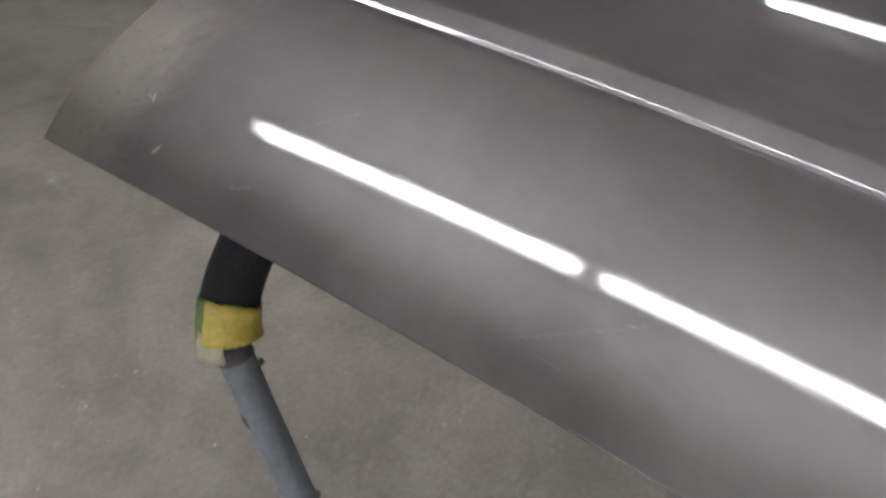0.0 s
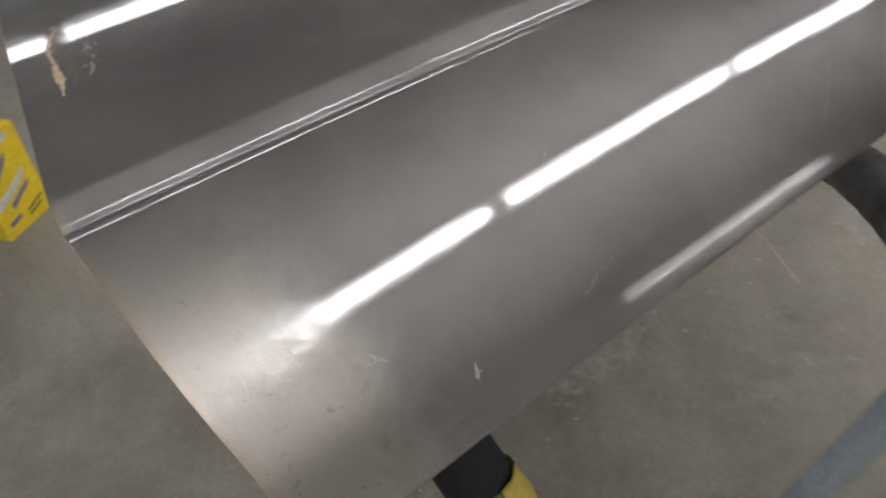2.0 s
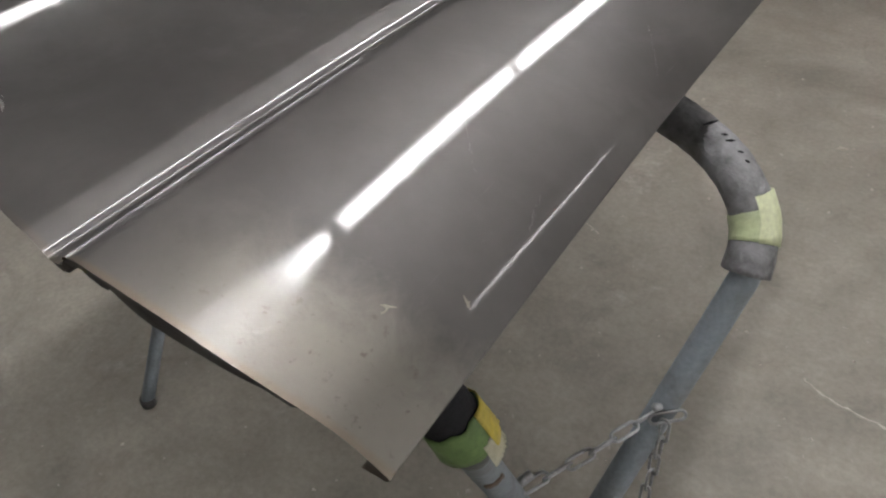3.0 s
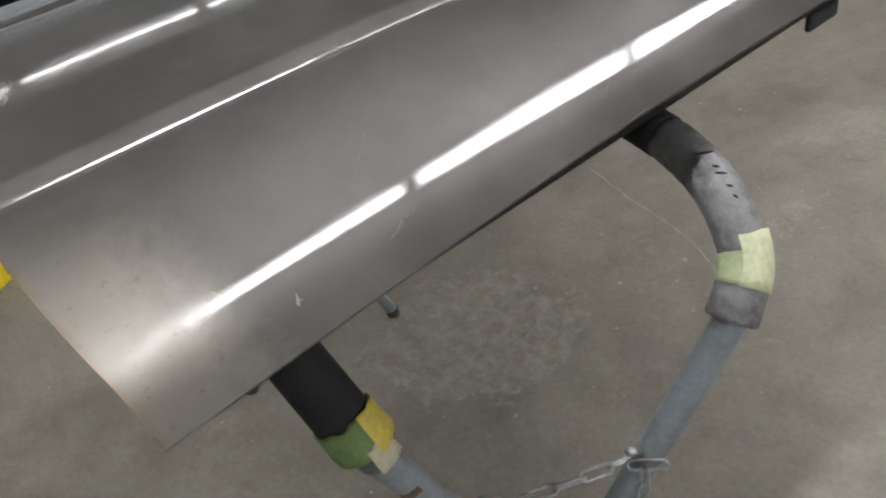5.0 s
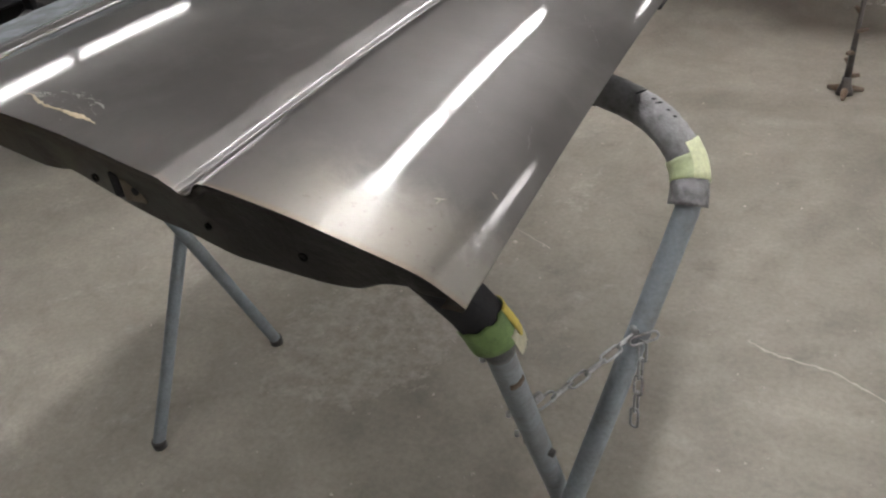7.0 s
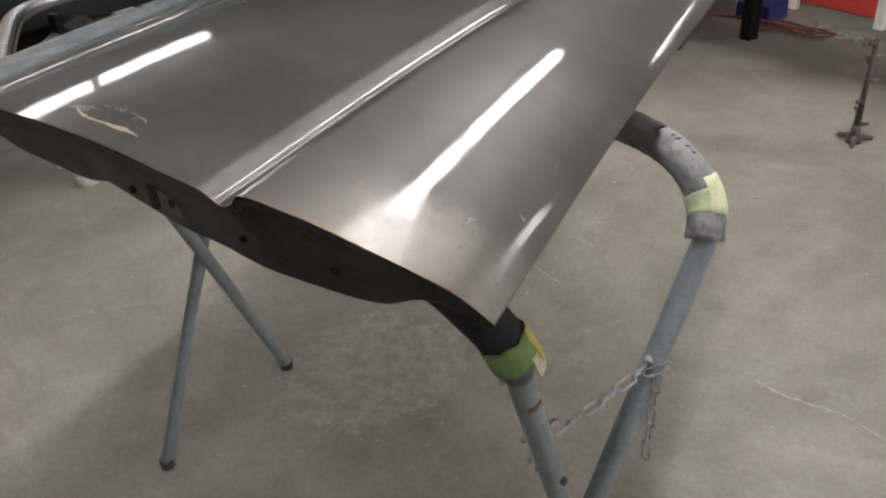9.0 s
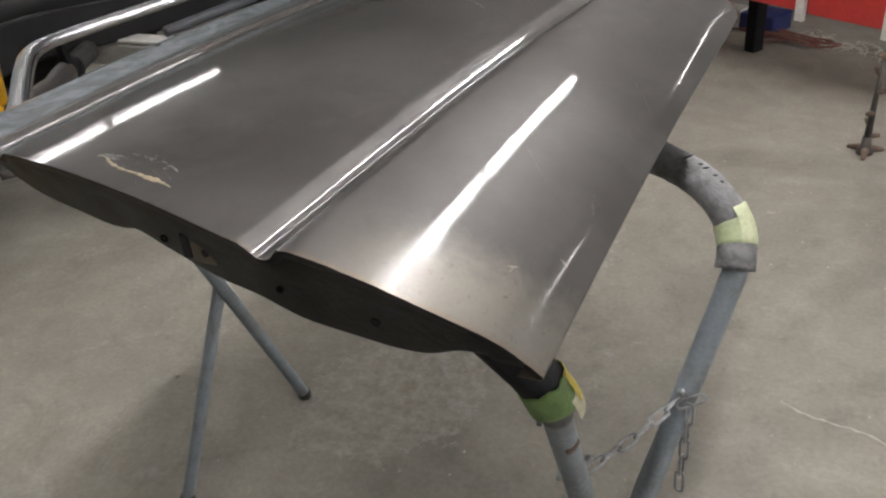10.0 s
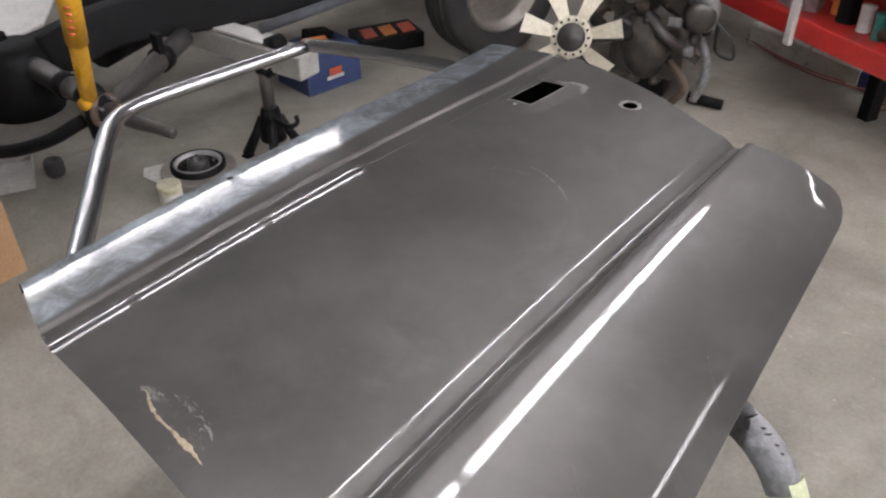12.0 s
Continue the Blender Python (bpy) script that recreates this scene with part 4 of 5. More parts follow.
part("frame_rail", sweep(rail, 0.10, shape=RECT, up=(0, 0, 1)), BLACK_IRON, CHASSIS, "", False, 0.008)
far_rail = curve_points([(-4.1, 0.75, 0.40), (-3.6, 1.05, 0.46), (-3.25, 1.45, 0.52), (-3.10, 1.95, 0.50), (-2.98, 2.6, 0.49), (-2.90, 3.3, 0.49)], 5)
part("frame_rail", sweep(far_rail, 0.10, shape=RECT, up=(0, 0, 1)), BLACK_IRON, CHASSIS, "", False, 0.008)
part("frame_rail", sweep(curve_points([(-1.98, 2.5, 0.49), (-1.92, 2.9, 0.49), (-1.88, 3.4, 0.49)], 5), 0.10, shape=RECT, up=(0, 0, 1)), BLACK_IRON, CHASSIS, "", False, 0.008)
for ya, xa, xb in ((1.75, -2.22, -3.12), (2.35, -2.03, -3.0), (3.1, -1.92, -2.92)):
    part("crossmember", sweep([(xa, ya, 0.46), ((xa + xb) / 2, ya + 0.02, 0.42), (xb, ya, 0.46)], 0.09, shape=RECT, up=(0, 0, 1)), BLACK_IRON, CHASSIS, "", False, 0.008)
part("gearbox", sweep(curve_points([(-2.66, 1.35, 0.42), (-2.64, 1.62, 0.44), (-2.60, 1.9, 0.43), (-2.54, 2.3, 0.42), (-2.50, 2.6, 0.42)], 4), [0.17 - 0.0055 * k for k in range(17)], 16), BLACK_IRON, CHASSIS, "dirty black gearbox")
part("crossmember", sweep(curve_points([(-2.38, 0.86, 0.47), (-2.75, 0.80, 0.42), (-3.3, 0.80, 0.42)], 5), 0.16, shape=RECT, up=(0, 0, 1)), BLACK_IRON, CHASSIS, "", False, 0.012)
part("spring_tower", lathe([(0, -0.02), (0.12, -0.02), (0.125, 0.05), (0.10, 0.14), (0.085, 0.20), (0, 0.20)], Matrix.Translation((-2.36, 0.90, 0.36)), 24), BLACK_IRON, CHASSIS)
part("upper_arm", sweep([(-2.30, 0.918, 0.50), (-2.24, 0.919, 0.495), (-2.10, 0.920, 0.476), (-2.04, 0.920, 0.468)], [0.034, 0.037, 0.037, 0.030], 20), GREY_IRON, CHASSIS, "dull grey steel tube")
part("collar", sweep([(-2.13, 0.92, 0.480), (-2.095, 0.92, 0.475)], 0.042, 20), BLACK_IRON, CHASSIS)
part("lower_arm", sweep(curve_points([(-1.985, 0.945, 0.42), (-2.03, 1.06, 0.425), (-2.09, 1.21, 0.435), (-2.19, 1.44, 0.45)], 5), [0.022] * 5 + [0.030] * 5 + [0.036] * 6, 18), GREY_IRON, CHASSIS, "dull grey tapered steel arm")
part("collar", sweep([(-2.115, 1.265, 0.437), (-2.130, 1.305, 0.439)], 0.044, 20), BLACK_IRON, CHASSIS)
part("bracket", block((-0.02, -0.012, 0), (0.02, 0.012, 0.07), Matrix.Translation((-2.108, 1.27, 0.465))), BLACK_IRON, CHASSIS, "", False, 0.004)
part("sway_bar", sweep(curve_points([(-2.90, 0.60, 0.33), (-2.50, 0.63, 0.30), (-2.25, 0.70, 0.30), (-2.09, 0.785, 0.345), (-2.01, 0.89, 0.40)], 6), 0.021, 14), BLACK_IRON, CHASSIS)


def knuckle():
    bm = sweep(curve_points([(-1.985, 0.915, 0.335), (-1.975, 0.925, 0.40), (-1.965, 0.925, 0.46), (-1.985, 0.92, 0.51)], 5), [0.028, 0.032, 0.036, 0.04, 0.043, 0.045, 0.046, 0.046, 0.045, 0.043, 0.04, 0.036, 0.032, 0.03, 0.027, 0.024], 14)
    sweep([(-2.06, 0.92, 0.468), (-1.97, 0.922, 0.462)], [0.028, 0.034], 14, bm=bm)
    sweep([(-1.99, 0.94, 0.40), (-1.92, 1.00, 0.395)], [0.024, 0.014], 10, bm=bm)
    return bm


part("steering_knuckle", knuckle(), BLACK_IRON, CHASSIS, "greasy black steering knuckle")
part("hub_flange", lathe([(0, 0), (0.030, 0), (0.055, 0.006), (0.055, 0.016), (0.030, 0.020), (0, 0.020)], aim((-1.955, 0.928, 0.435), (1, 0.06, 0)), 24), RUSTY, CHASSIS)
part("spindle", sweep([(-1.945, 0.930, 0.434), (-1.90, 0.932, 0.434), (-1.86, 0.934, 0.433), (-1.80, 0.938, 0.433), (-1.75, 0.941, 0.432), (-1.715, 0.944, 0.432), (-1.66, 0.949, 0.431)], [0.032, 0.030, 0.026, 0.025, 0.019, 0.0165, 0.0155], 18), GREY_IRON, CHASSIS, "stepped grey spindle")
for a in range(5):
    ang = a * 1.256
    part("wheel_stud", sweep([(-1.94, 0.93 + 0.042 * math.cos(ang), 0.435 + 0.042 * math.sin(ang)), (-1.905, 0.932 + 0.042 * math.cos(ang), 0.435 + 0.042 * math.sin(ang))], 0.005, 8), ZINC, CHASSIS)
SH = Vector((-1.965, 0.898, 0.475))
ST = Vector((-1.745, 0.797, 0.865))
shock = part("shock_absorber", sweep([SH + (ST - SH) * k for k in (0.03, 0.06, 0.60, 0.615)], [0.020, 0.0245, 0.0245, 0.022], 20), YELLOW, CHASSIS, "bright yellow shock absorber")
part("dust_tube", sweep([SH + (ST - SH) * k for k in (0.60, 0.605, 1.15, 1.155)], [0.024, 0.030, 0.030, 0.024], 20), YELLOW, shock)
part("shock_eye", sweep([SH + Vector((0.012, -0.03, 0)), SH + Vector((-0.012, 0.03, 0))], 0.020, 16), YELLOW, shock)
sd = (ST - SH).normalized()
for k in range(5):
    c = SH + (ST - SH) * (0.74 + 0.055 * k)
    o = (Vector((0.75, -0.6, 0.3)) - sd * sd.dot(Vector((0.75, -0.6, 0.3)))).normalized()
    w = sd.cross(o)
    part("print_bar", sweep([c + o * 0.0302 - w * 0.008, c + o * 0.0312, c + o * 0.0302 + w * 0.008], 0.0035, 6), REDPRINT, shock, "red printed bar")
part("body_panel", plank([(-3.35, 1.10), (-3.05, 1.55), (-2.60, 1.16), (-2.58, 1.02)], 0.485, 0.50), WHITE, CHASSIS, "pale primered sheet metal", False, 0.006)

BEAM = thing("steel_channel", (-2.05, 1.62, 0.38), "pale grey steel box channel resting across a jack stand", "steel beam", shift=(0.0, 0.065, 0))
part("channel", sweep([(-2.42, 1.612, 0.395), (-1.80, 1.622, 0.385)], 0.085, shape=[(-0.6, -0.5), (0.6, -0.5), (0.6, 0.5), (-0.6, 0.5)], up=(0, 0, 1)), GALV, BEAM, "", False, 0.006)
part("top_plate", block((-2.38, 1.572, 0.439), (-1.98, 1.655, 0.450)), WHITE, BEAM, "whitish worn plate", False, 0.003)
part("clamp", sweep([(-1.955, 1.585, 0.43), (-1.955, 1.645, 0.43)], 0.035, 14), BLACK_IRON, BEAM)
PIPE2 = thing("loose_pipe", (-1.9, 2.1, 0.45), "dark blue-grey steel pipe lying across the chassis", "pipe", shift=(-0.067, 0.11, 0))
part("pipe", sweep([(-1.955, 1.575, 0.475), (-1.90, 2.02, 0.48), (-1.93, 2.50, 0.57)], 0.020, 14), DARK_PIPE, PIPE2)


def jack_stand(x, y, top):
    ob = thing("jack_stand", (x, y, 0), "dark cast jack stand with ratchet handle holding up a beam", "jack stand", shift=(-0.08, 0.105, 0))
    for sx, sy in ((1, 1), (1, -1), (-1, 1), (-1, -1)):
        part("leg", sweep([(x + 0.075 * sx, y + 0.075 * sy, 0.012), (x + 0.042 * sx, y + 0.042 * sy, 0.10), (x + 0.024 * sx, y + 0.024 * sy, 0.16)], [0.021, 0.017, 0.015], 8), BLACK_IRON, ob)
        part("foot", block((x + 0.075 * sx - 0.018, y + 0.075 * sy - 0.018, 0), (x + 0.075 * sx + 0.018, y + 0.075 * sy + 0.018, 0.012)), BLACK_IRON, ob, "", False, 0.003)
    part("head", lathe([(0, 0.07), (0.050, 0.07), (0.048, 0.14), (0.040, 0.165), (0.034, 0.195), (0, 0.195)], Matrix.Translation((x, y, 0)), 20), BLACK_IRON, ob)
    part("post", sweep([(x, y, 0.16), (x, y, top - 0.02)], 0.024, 14), GREY_IRON, ob, "dull steel ratchet post")
    part("saddle", sweep([(x - 0.045, y, top), (x - 0.02, y, top - 0.018), (x + 0.02, y, top - 0.018), (x + 0.045, y, top)], 0.016, 10), BLACK_IRON, ob)
    part("handle", sweep(curve_points([(x + 0.02, y - 0.01, 0.165), (x + 0.08, y - 0.01, 0.150), (x + 0.115, y, 0.155), (x + 0.128, y + 0.01, 0.170), (x + 0.122, y + 0.012, 0.193)], 5), 0.009, 10), BLACK_IRON, ob)


jack_stand(-1.90, 1.53, 0.352)


# ---------------------------------------------------------------- loose things on the floor
def brake_rotor(x, y):
    ob = thing("brake_rotor", (x, y, 0), "used brake rotor with dark hub lying on the concrete", "brake rotor", shift=(-0.010, 0.030, 0))
    m = Matrix.Translation((x, y, 0))
    part("disc", lathe([(0.06, 0.0), (0.135, 0.0), (0.138, 0.004), (0.138, 0.028), (0.135, 0.032), (0.085, 0.032), (0.080, 0.034), (0.06, 0.034)], m, 40), RIM, ob, "scored grey friction ring")
    part("hat", lathe([(0.100, 0.030), (0.100, 0.052), (0.092, 0.056), (0.088, 0.050), (0.080, 0.034), (0.03, 0.034)], m, 32), BLACK_IRON, ob, "dark greasy drum")
    part("bearing_ring", lathe([(0.082, 0.040), (0.088, 0.053), (0.080, 0.055), (0.074, 0.040)], m, 32), ALU, ob, "bright bearing ring")
    part("hub", lathe([(0.040, 0.03), (0.040, 0.058), (0.030, 0.064), (0.020, 0.062), (0.018, 0.045), (0, 0.045)], m, 24), GREY_IRON, ob)
    for k in range(5):
        a = k * 1.2566
        part("stud", sweep([(x + 0.062 * math.cos(a), y + 0.062 * math.sin(a), 0.03), (x + 0.062 * math.cos(a), y + 0.062 * math.sin(a), 0.050)], 0.006, 8), GREY_IRON, ob)


brake_rotor(-2.095, 1.335)
SHEET = thing("paper_sheet", (-2.16, 1.19, 0), "torn pale paper lying under a brake rotor", "paper", shift=(-0.010, 0.030, 0))
part("sheet", plank([(-2.30, 1.24), (-2.25, 1.20), (-2.12, 1.20), (-1.98, 1.26), (-1.99, 1.42), (-2.10, 1.46), (-2.22, 1.40)], 0.0, 0.003), PAPER, SHEET, "", False)


CAN = thing("filter_can", (-2.045, 1.185, 0), "pale cream filter can standing beside a brake rotor", "filter can")
part("can_body", lathe([(0, 0), (0.038, 0), (0.041, 0.004), (0.041, 0.052), (0.043, 0.056), (0.043, 0.066), (0.038, 0.070), (0.030, 0.068), (0, 0.068)], Matrix.Translation((-2.045, 1.185, 0)), 28), CAN_CREAM, CAN)
part("label_band", lathe([(0.0412, 0.014), (0.0420, 0.015), (0.0420, 0.040), (0.0412, 0.041)], Matrix.Translation((-2.045, 1.185, 0)), 28), PAPER, CAN, "pale printed band")
TRAY = thing("drip_tray", (-2.66, 0.94, 0), "grey folded sheet steel tray lying on the concrete", "tray")
tray_at = Matrix.Translation((-2.66, 0.94, 0)) @ pose(0, 0, 0, 0, 0, -30) @ Matrix.Diagonal((0.72, 0.8, 1.0, 1.0))
part("tray_floor", block((-0.16, -0.11, 0.0), (0.16, 0.11, 0.006), tray_at), GALV, TRAY, "", False, 0.002)
for lo, hi in (((-0.16, -0.11, 0.006), (0.16, -0.106, 0.038)), ((-0.16, 0.106, 0.006), (0.16, 0.11, 0.038)), ((-0.16, -0.106, 0.006), (-0.156, 0.106, 0.038)), ((0.156, -0.106, 0.006), (0.16, 0.106, 0.038))):
    part("tray_side", block(lo, hi, tray_at), GALV, TRAY, "", False)
BUSH = thing("rubber_bushing", (-2.545, 1.060, 0), "black rubber bushing lying beside a steel tray", "bushing")
part("sleeve", lathe([(0.014, 0), (0.030, 0), (0.035, 0.010), (0.035, 0.050), (0.030, 0.062), (0.014, 0.062), (0.014, 0)], Matrix.Translation((-2.545, 1.060, 0)), 24), RUBBER, BUSH)


def carton(name, a, b, depth, h, mat, label, shift=(0, 0, 0)):
    """A box whose front foot runs from a to b, and which reaches back by depth to the left of that line."""
    a, b = Vector((*a, 0)), Vector((*b, 0))
    u = (b - a).normalized()
    n = Vector((-u.y, u.x, 0))
    ob = thing(name, a, label, "box", shift=shift)
    pts = [a, b, b + n * depth, a + n * depth]
    part("carton", plank([(p.x, p.y) for p in pts], 0, h), mat, ob, "", False, 0.004)
    return ob, a, b, u, n


ob, a, b, u, n = carton("blue_parts_box", (-2.129, 1.931), (-2.072, 2.215), 0.24, 0.175, BLUE, "dark blue carton with red emblem, parts lying on top", (-0.088, 0.148, 0))
c = a + u * 0.10 - n * 0.002 + Vector((0, 0, 0.06))
part("emblem", plank([((c + u * d).x, (c + u * d).y) for d in (0, 0.09)] + [((c + u * d - n * 0.003).x, (c + u * d - n * 0.003).y) for d in (0.09, 0)], 0.05, 0.065), PAPER, ob, "pale printed bar", False)
part("emblem", plank([((c + u * d).x, (c + u * d).y) for d in (0.015, 0.08)] + [((c + u * d - n * 0.003).x, (c + u * d - n * 0.003).y) for d in (0.08, 0.015)], 0.066, 0.10), REDPRINT, ob, "red printed emblem", False)
CELL = thing("parts_packet", a + n * 0.08 + Vector((0, 0, 0.175)), "black and orange parts packets piled on a carton", "packet", "packets on the carton", shift=(-0.088, 0.148, 0))
part("packet", block((0, 0, 0), (0.11, 0.075, 0.035), Matrix.Translation(a + n * 0.05 + u * 0.04 + Vector((0, 0, 0.176))) @ pose(0, 0, 0, 6, 0, 60)), ORANGE, CELL, "orange printed packet", False, 0.004)
part("packet", block((0, 0, 0), (0.12, 0.08, 0.045), Matrix.Translation(a + n * 0.13 + u * 0.12 + Vector((0, 0, 0.176))) @ pose(0, 0, 0, 0, 8, 75)), BLACK_IRON, CELL, "black packet", False, 0.004)
ob, a, b, u, n = carton("parts_carton", (-2.324, 2.475), (-2.165, 2.76), 0.20, 0.075, BLACK_IRON, "long flat dark carton with red and orange print", (0.01, 0.08, 0))
for k, mat in enumerate((REDPRINT, ORANGE, REDPRINT)):
    q = a + u * (0.03 + 0.10 * k) + n * 0.03
    part("print_patch", plank([((q + u * i + n * j).x, (q + u * i + n * j).y) for i, j in ((0, 0), (0.07, 0.01), (0.08, 0.13), (0.01, 0.12))], 0.075, 0.078), mat, ob, "red and orange printed patch", False)
ob, a, b, u, n = carton("cardboard_box", (-2.09, 0.33), (-2.09, 0.585), 0.34, 0.27, CARD, "plain brown cardboard box on the concrete floor", (0.0, 0.075, 0))
part("flap_seam", plank([((a + u * i + n * j).x, (a + u * i + n * j).y) for i, j in ((0.118, 0.0), (0.137, 0.0), (0.137, 0.34), (0.118, 0.34))], 0.27, 0.2715), PAPER, ob, "strip of packing tape", False)
ob, a, b, u, n = carton("yellow_carton", (-1.695, -0.038), (-1.785, 0.095), 0.12, 0.26, YBOX, "bright yellow printed carton with violet patches")
face = Matrix(((u.x, 0, n.x, a.x), (u.y, 0, n.y, a.y), (0, 1, 0, 0), (0, 0, 0, 1)))
for outline, mat, label in (
    ([(0.0, 0.135), (0.05, 0.150), (0.09, 0.185), (0.10, 0.205), (0.05, 0.180), (0.0, 0.165)], VIOLET, "violet printed streak"),
    ([(0.0, 0.080), (0.06, 0.095), (0.12, 0.125), (0.13, 0.148), (0.06, 0.118), (0.0, 0.105)], PAPER, "pale printed streak"),
    ([(0.05, 0.065), (0.12, 0.098), (0.125, 0.112), (0.05, 0.080)], VIOLET, "violet printed streak"),
    ([(0.02, 0.030), (0.06, 0.036), (0.06, 0.048), (0.02, 0.042)], VIOLET, "small violet printed bar"),
    ([(0.085, 0.035), (0.14, 0.050), (0.14, 0.056), (0.085, 0.041)], RUSTY, "small brown printed bar"),
    ([(0.085, 0.022), (0.13, 0.034), (0.13, 0.040), (0.085, 0.028)], RUSTY, "small brown printed bar"),
    ([(0.03, 0.215), (0.13, 0.232), (0.13, 0.246), (0.03, 0.230)], PAPER, "pale printed bar"),
):
    bm = bmesh.new()
    low = [bm.verts.new(face @ Vector((q, h, 0.0))) for q, h in outline]
    top = [bm.verts.new(face @ Vector((q, h, -0.0008))) for q, h in outline]
    bm.faces.new(top)
    for k in range(len(outline)):
        l = (k + 1) % len(outline)
        bm.faces.new((low[k], low[l], top[l], top[k]))
    part("print_patch", bm, mat, ob, label, False)


def wheel(center, axis):
    ob = thing("spare_wheel", (center[0], center[1], 0), "worn black tyre on a dull steel rim standing upright", "wheel", shift=(-0.18, 0.04, 0))
    m = aim(center, axis)
    tyre = part("tyre", lathe([(0.20, -0.075), (0.225, -0.095), (0.27, -0.105), (0.31, -0.098), (0.328, -0.08), (0.334, -0.05), (0.336, 0.0), (0.334, 0.05), (0.328, 0.08), (0.31, 0.098), (0.27, 0.105), (0.225, 0.095), (0.20, 0.075), (0.195, 0.0), (0.20, -0.075)], m, 64), RUBBER, ob)
    for h in (-0.055, -0.02, 0.02, 0.055):
        part("tread_rib", lathe([(0.332, h - 0.012), (0.341, h - 0.010), (0.341, h + 0.010), (0.332, h + 0.012)], m, 64), RUBBER, tyre)
    part("rim", lathe([(0.212, 0.085), (0.205, 0.095), (0.195, 0.090), (0.185, 0.05), (0.165, 0.035), (0.12, 0.055), (0.07, 0.060), (0.05, 0.045), (0.0, 0.045)], m, 48), RIM, ob)
    part("hub_cap", lathe([(0.05, 0.045), (0.048, 0.075), (0.03, 0.085), (0, 0.088)], m, 24), ALU, ob)


wheel((-1.66, 2.92, 0.341), (0.93, -0.36, 0))


# ---------------------------------------------------------------- engine with its fan
ENGINE = thing("engine", (-1.0, 2.86, 0), "greasy engine with pale alloy covers and hoses standing on the floor", "engine", shift=(-0.07, 0.18, 0))
m = Matrix.Translation((-1.02, 2.86, 0)) @ pose(0, 0, 0, 0, 0, 20)
rnd = random.Random(5)
part("block", block((-0.15, -0.20, 0.10), (0.15, 0.20, 0.40), m), GREASE, ENGINE, "dark greasy cast block", False, 0.03)
part("sump", block((-0.11, -0.18, 0.0), (0.10, 0.18, 0.12), m), BLACK_IRON, ENGINE, "", False, 0.03)
part("timing_cover", sweep([m @ Vector((0.0, -0.20, 0.15)), m @ Vector((0.0, -0.215, 0.25)), m @ Vector((0.0, -0.20, 0.38))], [0.07, 0.10, 0.08], 18), GREASE, ENGINE)
for px, pz, pr, mat in ((0.0, 0.20, 0.072, GREY_IRON), (0.10, 0.32, 0.050, GREASE), (-0.11, 0.33, 0.045, GREY_IRON)):
    part("pulley", lathe([(0, 0), (pr, 0), (pr * 1.02, 0.006), (pr * 0.86, 0.013), (pr * 1.02, 0.020), (pr, 0.027), (pr * 0.5, 0.030), (pr * 0.45, 0.016), (0, 0.016)], aim(m @ Vector((px, -0.225, pz)), m.to_3x3() @ Vector((0, -1, 0))), 26), mat, ENGINE)
for sx in (-1, 1):
    mm = m @ Matrix.Translation((0.11 * sx, 0, 0.43)) @ pose(0, 0, 0, 0, 38 * sx, 0)
    part("cylinder_head", block((-0.065, -0.21, -0.045), (0.065, 0.21, 0.035), mm), GREASE, ENGINE, "dull cast head", False, 0.014)
    part("rocker_cover", sweep(curve_points([mm @ Vector((0, -0.20, 0.05)), mm @ Vector((0, -0.17, 0.065)), mm @ Vector((0, 0.17, 0.065)), mm @ Vector((0, 0.20, 0.05))], 4), 0.052, shape=[(-1, -0.5), (1, -0.5), (1, 0.2), (0.85, 0.55), (0.5, 0.8), (-0.5, 0.8), (-0.85, 0.55), (-1, 0.2)]), DULL_ALU, ENGINE, "dull alloy cover")
    for k in range(4):
        p = mm @ Vector((0.07 * sx, -0.15 + 0.10 * k, -0.01))
        q = m @ Vector((0.22 * sx, -0.15 + 0.10 * k, 0.33))
        part("exhaust_port", sweep(curve_points([p, p.lerp(q, 0.5) + Vector((0, 0, 0.025)), q], 4), 0.018, 10), RUSTY, ENGINE)
    part("manifold", sweep(curve_points([m @ Vector((0.22 * sx, -0.18, 0.33)), m @ Vector((0.235 * sx, 0, 0.315)), m @ Vector((0.22 * sx, 0.18, 0.28))], 5), 0.026, 12), GREASE, ENGINE)
part("intake", sweep(curve_points([m @ Vector((0.0, -0.20, 0.49)), m @ Vector((0.02, -0.06, 0.53)), m @ Vector((0, 0.18, 0.50))], 5), [0.03 + 0.025 * math.sin(0.3 * k) for k in range(11)], 14), DULL_ALU, ENGINE, "grey cast intake")
